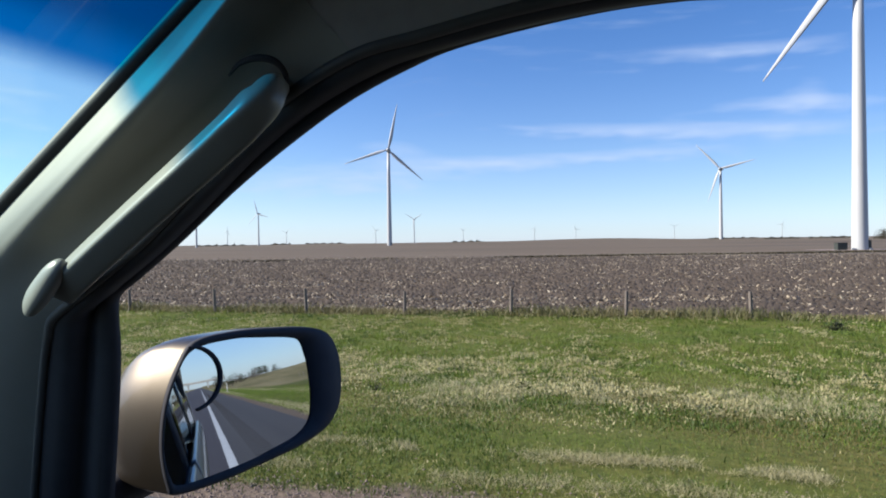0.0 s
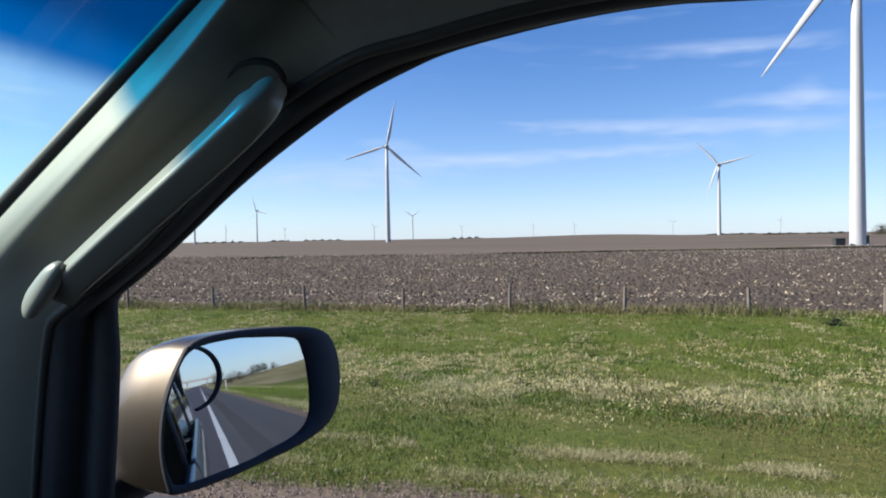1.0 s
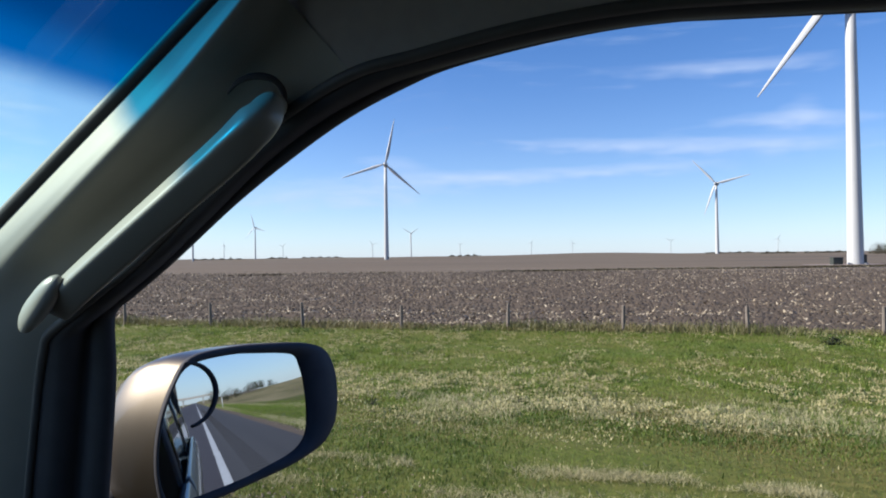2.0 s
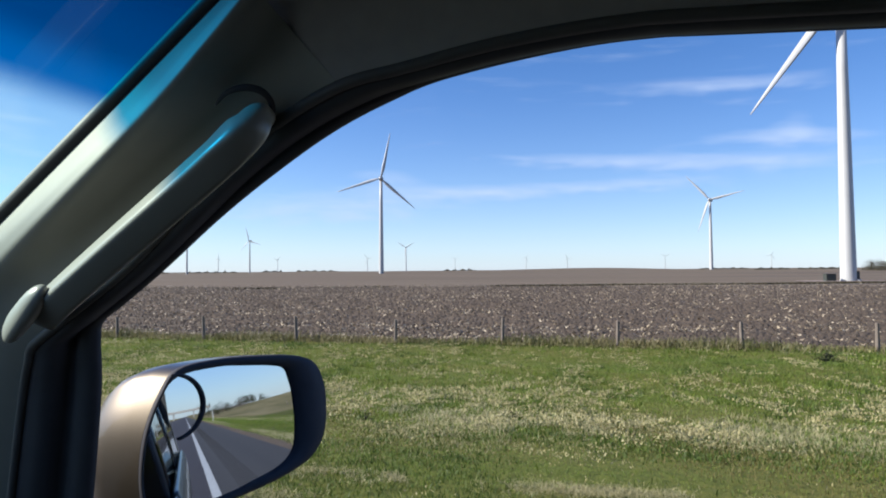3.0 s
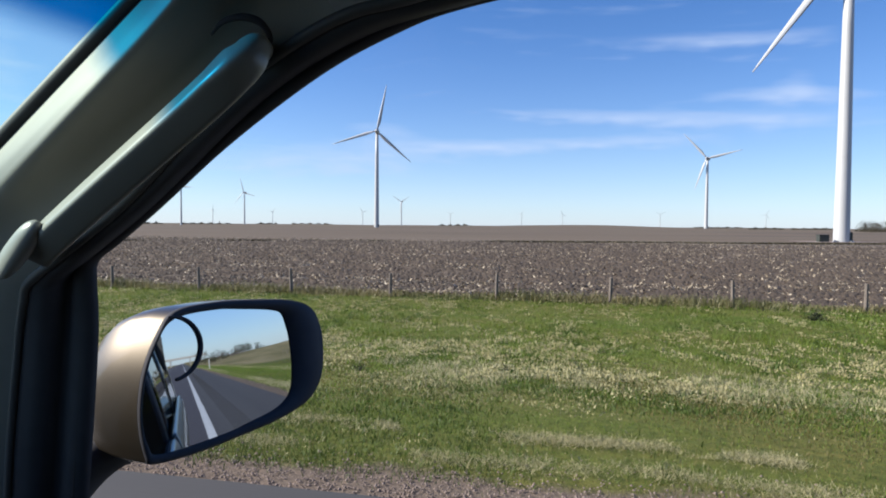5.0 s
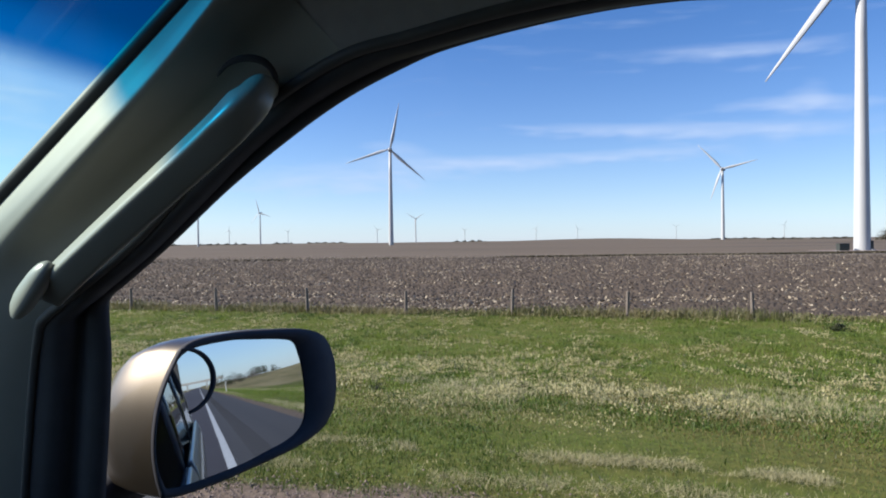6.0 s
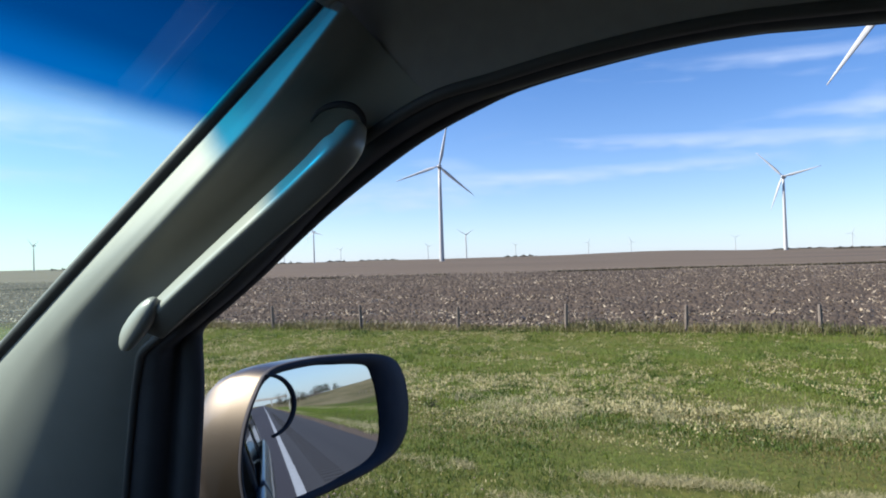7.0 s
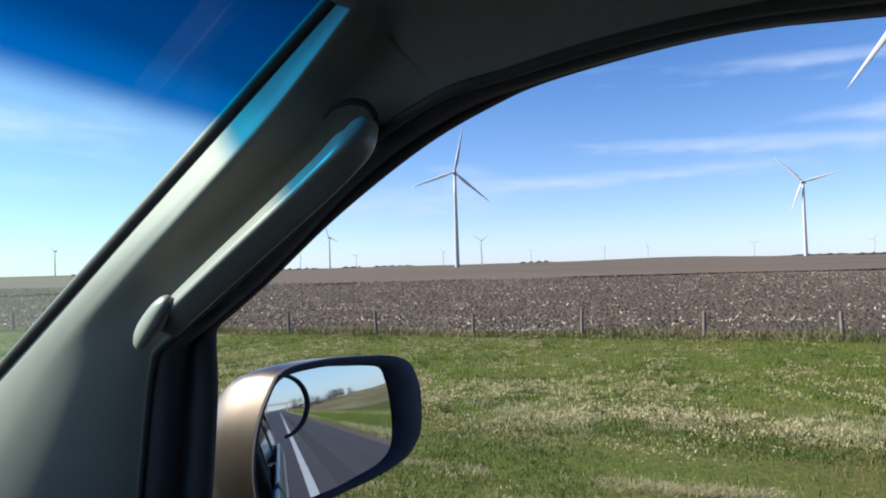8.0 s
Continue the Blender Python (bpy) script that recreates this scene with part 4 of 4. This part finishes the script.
def wavy(x, y, sx, sy, seed):
    """Smooth uneven patches, about -1 to 1, in four octaves; sx, sy: their size."""
    table = np.random.default_rng(seed).uniform(-1, 1, (256, 256))
    out, weight = np.zeros_like(x), 1.0
    for k in range(4):
        u, v = x / sx * 1.9 ** k * .62 + 37.1 * k, y / sy * 1.9 ** k * .62 + 11.3 * k
        u, v = u + .35 * v, v - .12 * u
        i, j = np.floor(u).astype(int), np.floor(v).astype(int)
        f, g = u - i, v - j
        f, g = f * f * (3 - 2 * f), g * g * (3 - 2 * g)
        i, j, i1, j1 = i % 256, j % 256, (i + 1) % 256, (j + 1) % 256
        out += weight * ((table[i, j] * (1 - f) + table[i1, j] * f) * (1 - g) + (table[i, j1] * (1 - f) + table[i1, j1] * f) * g)
        weight *= .62
    return out / 1.15


def verge_sample(patch, keep):
    def sample(rng, n):
        # more of them close by; across the width that the window shows
        m = int(n * 3)
        y = 3.65 + 26.5 * rng.uniform(0, 1, m) ** 1.25
        x = rng.uniform(-1.55, .75, m) * (y + 2.5)
        ok = keep(x, y, rng, m)
        x, y = x[ok][:n], y[ok][:n]
        return x, y, patch(x, y)
    return sample


def green_keep(x, y, rng, m):
    return rng.uniform(0, 1, m) < np.clip((y - 3.6) / .7, .12, 1) * (.66 + .5 * wavy(x, y, 1.5, 3.5, 3))


def straw_band(x, y):
    bands = 1.0 * .9 * np.exp(-((y - 10.8) / 4.2) ** 2) + .5 * np.exp(-((y - 17 - 1.5 * wavy(x, x * 0, 5, 1, 9)) / 1.1) ** 2) + .22 * np.exp(-((y - 15) / 6) ** 2) + .12 * np.exp(-((y - 7) / 1.5) ** 2)
    clump = np.clip(-.3 + 1.7 * wavy(x, y, 2.6, 5.5, 8) + 1.5 * wavy(x, y, .5, 1.1, 18), 0, 2.4)
    return (np.clip(bands * clump, 0, 1) ** 1.2 + .012) * np.clip((y - 5.5) / 3.5, 0, 1)


scatter_blades("green_grass", 420000, M_GRASS, "fresh green roadside grass with uneven tufts", "grass",
               verge_sample(lambda x, y: np.clip(y / 12, .36, 1.5) * (.85 + .35 * wavy(x, y, 3, 1.5, 5)), green_keep), (.03, .09), (.005, .012), (.5, 1.4), 11)
scatter_blades("grass_tufts", 60000, leafy("yellow_green_tufts", (0.180, 0.230, 0.034), (0.100, 0.150, 0.020), .4), "taller yellowish green tufts in the verge", "grass",
               verge_sample(lambda x, y: np.clip(y / 12, .4, 1.5) * (1 + .4 * wavy(x, y, 3, 1.5, 45)), lambda x, y, rng, m: rng.uniform(0, 1, m) < (.3 + .5 * wavy(x, y, 6, 2.5, 46)) * np.clip((y - 4.5) / 5, .1, 1)), (.05, .12), (.008, .018), (.2, 1.1), 18, tufts=14, spread=.09)
scatter_blades("dry_grass", 145000, M_STRAW, "pale dry seed heads standing in the green verge", "dry grass",
               verge_sample(lambda x, y: np.clip(y / 10, .6, 1.4) * (.9 + .3 * wavy(x, y, 3, 1.5, 6)), lambda x, y, rng, m: rng.uniform(0, 1, m) < straw_band(x, y)), (.04, .12), (.0035, .010), (.3, 1.35), 12, tufts=12, spread=.09)


def seed_keep(x, y, rng, m):
    patches = .10 + .55 * np.exp(-((y - 11.5) / 4.5) ** 2) * (.05 + 1.4 * wavy(x, y, 3, 7, 61)) + .8 * wavy(x, y, .6, 1.3, 62) + .25 * wavy(x, y, 8, 14, 66)
    return rng.uniform(0, 1, m) < np.clip(patches, 0, 1) ** 1.3 * np.clip((y - 5) / 5, .05, 1)


scatter_blades("seed_heads", 95000, leafy("pale_seed_heads", (0.467, 0.423, 0.225), (0.324, 0.279, 0.125), .35), "small pale seed heads above the green verge", "seed heads",
               verge_sample(lambda x, y: np.clip(y / 11, .5, 1.5), seed_keep), (.025, .060), (.012, .024), (.1, 1.4), 63, lift=.07, tufts=5, spread=.06)


def shade_keep(x, y, rng, m):
    return rng.uniform(0, 1, m) < np.clip(.02 + .9 * wavy(x, y, 1.8, 4, 91) + .8 * wavy(x, y, .5, 1.1, 92), 0, 1)


scatter_blades("dark_tufts", 120000, leafy("dark_green_tufts", (0.052, 0.090, 0.013), (0.077, 0.117, 0.019), .25), "dark green tufts scattered through the verge", "grass",
               verge_sample(lambda x, y: np.clip(y / 11, .5, 1.4), shade_keep), (.04, .10), (.007, .016), (.2, 1.1), 93, tufts=12, spread=.10)


def mown_edge(rng, n):
    # two pale wind-laid strips along the shoulder
    x = rng.uniform(-9, 5, n)
    second = rng.uniform(0, 1, n) < .35
    y = np.where(second, 4.15, 4.85) + .16 * wavy(x, x * 0, 1.5, 1, 70) + rng.normal(0, .10, n)
    ok = rng.uniform(0, 1, n) < -.02 + 1.1 * wavy(x, y, .9, 2, 71) + .8 * wavy(x, y, .2, .3, 73)
    return x[ok], y[ok], np.full(ok.sum(), 1.0)


scatter_blades("laid_straw", 90000, M_STRAW, "pale straw laid in strips along the shoulder", "straw", mown_edge, (.018, .05), (.0035, .008), (.4, 1.4), 72, lift=.015)


def dead_patch(x, y):
    return np.clip(.9 * np.exp(-((y - 8.0) / 3.4) ** 2) * (.30 + 1.3 * wavy(x, y, 4, 8, 28)) + .35 * wavy(x, y, 1.5, 3, 38), 0, 1)


scatter_blades("dead_grass", 215000, leafy("dead_brown_grass", (0.193, 0.150, 0.052), (0.113, 0.100, 0.028), .3), "brownish dead grass in patches of the verge", "dead grass",
               verge_sample(lambda x, y: np.clip(y / 10, .5, 1.2) * (.9 + .3 * wavy(x, y, 3, 1.5, 7)), lambda x, y, rng, m: rng.uniform(0, 1, m) < dead_patch(x, y)), (.04, .11), (.004, .011), (.6, 1.45), 17)


def far_verge(rng, n):
    y = 3.9 + 24 * rng.uniform(0, 1, n) ** 1.5
    x = 10 + 170 * rng.uniform(0, 1, n) ** 1.5
    return x, y, .6 + .35 * wavy(x, y, 9, 2, 81)


scatter_blades("verge_grass", 90000, M_GRASS, "green grass on the bank behind the minivan", "grass", far_verge, (.08, .2), (.02, .06), (.3, 1.2), 13)


def far_straw(rng, n):
    x = 9 + 170 * rng.uniform(0, 1, n) ** 1.5
    second = rng.uniform(0, 1, n) < .4
    y = np.where(second, 4.3, 10.5 + 1.2 * np.sin(x / 23)) + rng.normal(0, 1, n) * np.where(second, .25, 1.3)
    return x, y, .6 + .35 * wavy(x, y, 9, 2, 82)


scatter_blades("verge_straw", 50000, M_STRAW, "pale dry strips along the bank behind the minivan", "dry grass", far_straw, (.06, .18), (.02, .06), (.3, 1.2), 83)


def fence_grass(rng, n):
    x = rng.uniform(-50, 26, n)
    y = 29.2 + rng.normal(0, .55, n)
    return x, y, .9 + .5 * wavy(x, y, 4, 2, 9)


scatter_blades("fence_line_grass", 14000, leafy("fence_line_weeds", (0.100, 0.113, 0.034), (0.253, 0.205, 0.105), .3), "rough uncut grass and weeds along the fence", "grass", fence_grass, (.2, .5), (.012, .035), (.1, .8), 14)


def field_sample(rng, n):
    y = 30.6 + 130 * rng.uniform(0, 1, n) ** 1.9
    x = rng.uniform(-1.5, .62, n) * (y + 5)
    ok = rng.uniform(0, 1, n) < .10 + .40 * wavy(x, y, 9, 2.2, 21) + .65 * wavy(x, y, 1.1, .7, 22)
    x, y = x[ok], y[ok]
    return x, y, 1 + y / 110


scatter_blades("corn_residue", 150000, M_RESIDUE, "pale broken stalks and husks strewn over ploughed soil", "crop residue", field_sample, (.06, .20), (.04, .14), (.7, 1.5), 15, lift=.02)


scatter_blades("corn_husks", 26000, leafy("pale_husks", (0.414, 0.342, 0.234), (0.215, 0.167, 0.113), .1, island=.8), "large pale husks and stalk pieces on the soil", "crop residue", field_sample, (.08, .22), (.06, .16), (.6, 1.45), 25, lift=.03)


def ditch_sample(rng, n):
    # a shallow drain with rank dark grass, winding across the field
    xs, ys = (-170, -124, -77, -35, 10, 70, 130), (40, 69, 120, 137, 150, 166, 178)
    x = rng.uniform(-165, 125, n)
    y = np.interp(x, xs, ys) + rng.normal(0, .8, n) + 1.5 * np.sin(x / 9)
    ok = rng.uniform(0, 1, n) < .25 + .9 * wavy(x, y, 26, 40, 55)
    return x[ok], y[ok], np.ones(ok.sum())


scatter_blades("drain_grass", 26000, leafy("drain_dark_grass", (0.033, 0.033, 0.016), (0.080, 0.063, 0.031), .15), "dark rank grass along a drain across the field", "grass", ditch_sample, (.25, .6), (.06, .16), (.1, .9), 19)


def clods():
    rng = np.random.default_rng(31)
    n = 40000
    y = 30.6 + 110 * rng.uniform(0, 1, n) ** 1.7
    x = rng.uniform(-1.5, .62, n) * (y + 5)
    s = rng.uniform(.04, .16, n) * (1 + y / 120)
    z = verge_z(x, y)
    shape = np.array([(1, 0, 0), (0, 1, 0), (-1, 0, 0), (0, -1, 0), (.1, .1, .9)])
    v = shape[None] * rng.uniform(.6, 1.3, (n, 5, 3)) * s[:, None, None]
    v += np.stack([x, y, z], 1)[:, None]
    faces = (np.arange(n)[:, None, None] * 5 + np.array([(0, 1, 4), (1, 2, 4), (2, 3, 4), (3, 0, 4)])).reshape(-1, 3)
    me = bpy.data.meshes.new("soil_clods")
    me.vertices.add(n * 5)
    me.vertices.foreach_set("co", v.ravel())
    me.loops.add(len(faces) * 3)
    me.loops.foreach_set("vertex_index", faces.ravel())
    me.polygons.add(len(faces))
    me.polygons.foreach_set("loop_start", np.arange(len(faces)) * 3)
    me.update(calc_edges=True)
    me.materials.append(M_CLOD)
    tagged(new("soil_clods", me), "dark turned clods of ploughed soil", "soil", kind="stuff")


clods()


def gravel():
    rng = np.random.default_rng(41)
    n = 14000
    x = rng.uniform(-14, 9, n)
    y = 3.2 + np.abs(rng.normal(0, .35, n))
    s = rng.uniform(.004, .013, n)
    shape = np.array([(1, 0, 0), (0, 1, 0), (-1, 0, 0), (0, -1, 0), (.1, .1, .8)])
    v = shape[None] * rng.uniform(.6, 1.3, (n, 5, 3)) * s[:, None, None]
    v += np.stack([x, y, verge_z(x, y) + .012], 1)[:, None]
    faces = (np.arange(n)[:, None, None] * 5 + np.array([(0, 1, 4), (1, 2, 4), (2, 3, 4), (3, 0, 4)])).reshape(-1, 3)
    me = bpy.data.meshes.new("loose_gravel")
    me.from_pydata(v.reshape(-1, 3).tolist(), [], faces.tolist())
    me.materials.append(M_GRAVEL)
    tagged(new("loose_gravel", me), "loose reddish gravel at the asphalt's edge", "gravel", kind="stuff")


gravel()


# ---- trees, bridge, small things ----
def tree(x, y, height, seed, label="bare brownish roadside tree in early spring", mat=None, group="trees on the bank", n=900, low=1.0, dome=False):
    rnd = random.Random(seed)
    t = empty("tree", pose(x, y, ground_height(x, y)), label, "tree", group)
    bm = bmesh.new()
    tube(bm, [Vector((0, 0, -.5)), Vector((.1, 0, height * .25)), Vector((.2, .1, height * .5)), Vector((.1, .2, height * .8))], [height * .025, height * .02, height * .014, height * .004], 7)
    tips = []
    for k in range(9):
        a, h = rnd.uniform(0, 6.28), height * rnd.uniform(.2, .6)
        r = height * rnd.uniform(.18, .34)
        tip = Vector((math.cos(a) * r, math.sin(a) * r, h + height * rnd.uniform(.12, .32)))
        tips.append(tip)
        tube(bm, [Vector((.1, .05, h)), Vector((0, 0, h)).lerp(tip, .5) + Vector((0, 0, -.02 * height)), tip], [height * .010, height * .007, height * .003], 5)
    part("trunk", bm, M_BARK, t)
    tips += [Vector((rnd.uniform(-.15, .15) * height, rnd.uniform(-.15, .15) * height, height * rnd.uniform(.6, .9))) for _ in range(7)]
    verts, faces = [], []
    for k in range(n):
        c = rnd.choice(tips) + Vector((rnd.gauss(0, .085), rnd.gauss(0, .085), rnd.gauss(0, .07))) * height
        if dome:
            a, r = rnd.uniform(0, 6.28), math.sqrt(rnd.uniform(0, 1))
            c = Vector((math.cos(a) * r * .75, math.sin(a) * r * .75, math.sqrt(max(0, 1 - r * r)) * rnd.uniform(.25, 1) + rnd.gauss(0, .05))) * height
        c.z = max(c.z * (1 if rnd.random() > .55 else low), height * .04)
        s = height * rnd.uniform(.012, .03)
        e = Euler((rnd.uniform(0, 6.3), rnd.uniform(0, 6.3), rnd.uniform(0, 6.3))).to_matrix()
        i = len(verts)
        verts += [c + e @ Vector(v) * s for v in ((-1.6, 0, 0), (0, -.6, 0), (1.6, .1, .2), (0, .6, .1))]
        faces.append((i, i + 1, i + 2, i + 3))
    ob = mesh_object("crown", verts, faces, mat or M_TWIG)
    ob.parent = t
    return t


rnd = random.Random(77)
for k in range(16):
    tree(392 + k * 11 + rnd.uniform(-4, 4), 985 + rnd.uniform(-12, 12), rnd.uniform(9, 15), 100 + k, group="shelter belt beyond the field", n=500)
for k in range(12):
    gx, gy = place(-21.9 - k * .36, 520 + rnd.uniform(-14, 14))
    tree(gx, gy, rnd.uniform(5.5, 8.5), 300 + k, "dense leafless tree in a grove on the field", group="grove at the field's edge", n=1500, low=.5, dome=True)
for k in range(34):
    xx = 225 + k * 3.4 + rnd.uniform(-4, 4)
    tree(xx, xx * (.048 + .0034 * k) + rnd.uniform(-4, 4), rnd.uniform(3.0, 6.5), 200 + k, "low dark tree on the grass bank", M_LEAF if k % 3 else None, n=420, low=.45)


def far_woods():
    rnd = random.Random(5)
    verts, faces = [], []
    for b0, b1, dist, h in ((12.4, 9.4, 2300, 9), (11, 10, 2250, 14), (34.5, 30.5, 2600, 9), (25.5, 22.0, 2700, 8), (41, 36, 2500, 8), (-9.8, -13.5, 2600, 5), (-14.0, -16.5, 2100, 6), (-17.0, -20.5, 2000, 5), (50, 44, 2400, 9), (-2.0, -4.5, 2800, 8), (28.5, 26.8, 2400, 7)):
        for k in range(int(abs(b0 - b1) * 260)):
            b, d = rnd.uniform(b0, b1), dist + rnd.uniform(-60, 60)
            x, y = place(b, d)
            z = ground_height(x, y) + abs(rnd.gauss(0, .34)) * h * (.6 + .4 * math.sin(b * 9))
            s = rnd.uniform(1.2, 3.0)
            e = Euler((rnd.uniform(0, 6.3), rnd.uniform(0, 6.3), rnd.uniform(0, 6.3))).to_matrix()
            i = len(verts)
            verts += [Vector((x, y, z)) + e @ Vector(v) * s for v in ((-1.3, 0, 0), (0, -1, .3), (1.3, .1, 0), (0, 1, .1))]
            faces.append((i, i + 1, i + 2, i + 3))
    tagged(mesh_object("far_woods", verts, faces, M_TWIG), "low dark woods and groves along the far skyline", "woods", kind="stuff")


far_woods()


def bush(x, y, size, seed):
    rnd = random.Random(seed)
    verts, faces = [], []
    for k in range(420):
        a, r = rnd.uniform(0, 6.28), abs(rnd.gauss(0, .42)) * size
        c = Vector((math.cos(a) * r * 1.3, math.sin(a) * r, abs(rnd.gauss(.1, .42)) * size))
        s = size * rnd.uniform(.05, .11)
        e = Euler((rnd.uniform(0, 6.3), rnd.uniform(0, 6.3), rnd.uniform(0, 6.3))).to_matrix()
        i = len(verts)
        verts += [c + e @ Vector(v) * s for v in ((-1.5, 0, 0), (0, -.6, .1), (1.5, 0, .1), (0, .6, 0))]
        faces.append((i, i + 1, i + 2, i + 3))
    ob = mesh_object("bush", verts, faces, M_LEAF)
    ob.matrix_world = pose(x, y, float(verge_z(x, y)) - .05)
    tagged(ob, "small dark green bush in the grass verge", "bush", "bushes in the verge")


bush(8.8, 25.8, .38, 1)
bush(-3.4, 9.6, .15, 2)
bush(-1.2, 11.0, .18, 4)


def overpass():
    o = empty("overpass", pose(480, 0, 0), "pale concrete overpass crossing the highway", "bridge")
    bm = bmesh.new()
    box(bm, -5, 5, -60, 24, 5.2, 6.2, .05)
    part("deck", bm, M_CONCRETE, o)
    for x in (-5.2, 5.0):
        bm = bmesh.new()
        box(bm, x, x + .2, -60, 24, 6.2, 7.1, .03)
        part("parapet", bm, M_CONCRETE, o)
    for y in (-28, -9.5, 8.5):
        for x in (-3.5, 3.5):
            bm = bmesh.new()
            tube(bm, [Vector((x, y, -2.5)), Vector((x, y, 5.25))], .5, 12)
            part("column", bm, M_CONCRETE, o)


overpass()


def plastic_scrap():
    """A crumpled sheet caught in the grass."""
    rnd = random.Random(12)
    bm = bmesh.new()
    bmesh.ops.create_icosphere(bm, subdivisions=3, radius=.16)
    for v in bm.verts:
        v.co *= 1 + .55 * noise.noise(v.co * 14)
        v.co.z = max(-.02, v.co.z * .45)
        v.co.x *= 1.5
    ob = part("plastic_scrap", bm, M_WHITE, None)
    ob.matrix_world = pose(6.4, 4.9, float(verge_z(6.4, 4.9)) + .06, 0, 0, rnd.uniform(0, 90))
    tagged(ob, "crumpled white plastic sheet caught in the grass", "litter")


plastic_scrap()


def rumble_strip():
    """Milled grooves along the shoulder, dark against the asphalt."""
    bm = bmesh.new()
    for k in range(-60, 260):
        box(bm, k * .3, k * .3 + .16, 1.55, 1.95, -.003, .0005)
    tagged(part("rumble_strip", bm, M_TAR, None), "dark milled rumble grooves along the asphalt shoulder", "road marking", kind="structure")


rumble_strip()


def marker_post():
    t = empty("marker_post", pose(73.5, 4.6, ground_height(73.5, 4.6)), "thin pale roadside marker post", "marker post")
    bm = bmesh.new()
    box(bm, -.02, .02, -.05, .05, -.3, 1.45, .005)
    part("blade_post", bm, M_WHITE, t)
    bm = bmesh.new()
    box(bm, .02, .03, -.04, .04, 1.2, 1.38, .003)
    part("reflector", bm, M_YELLOW, t)


marker_post()
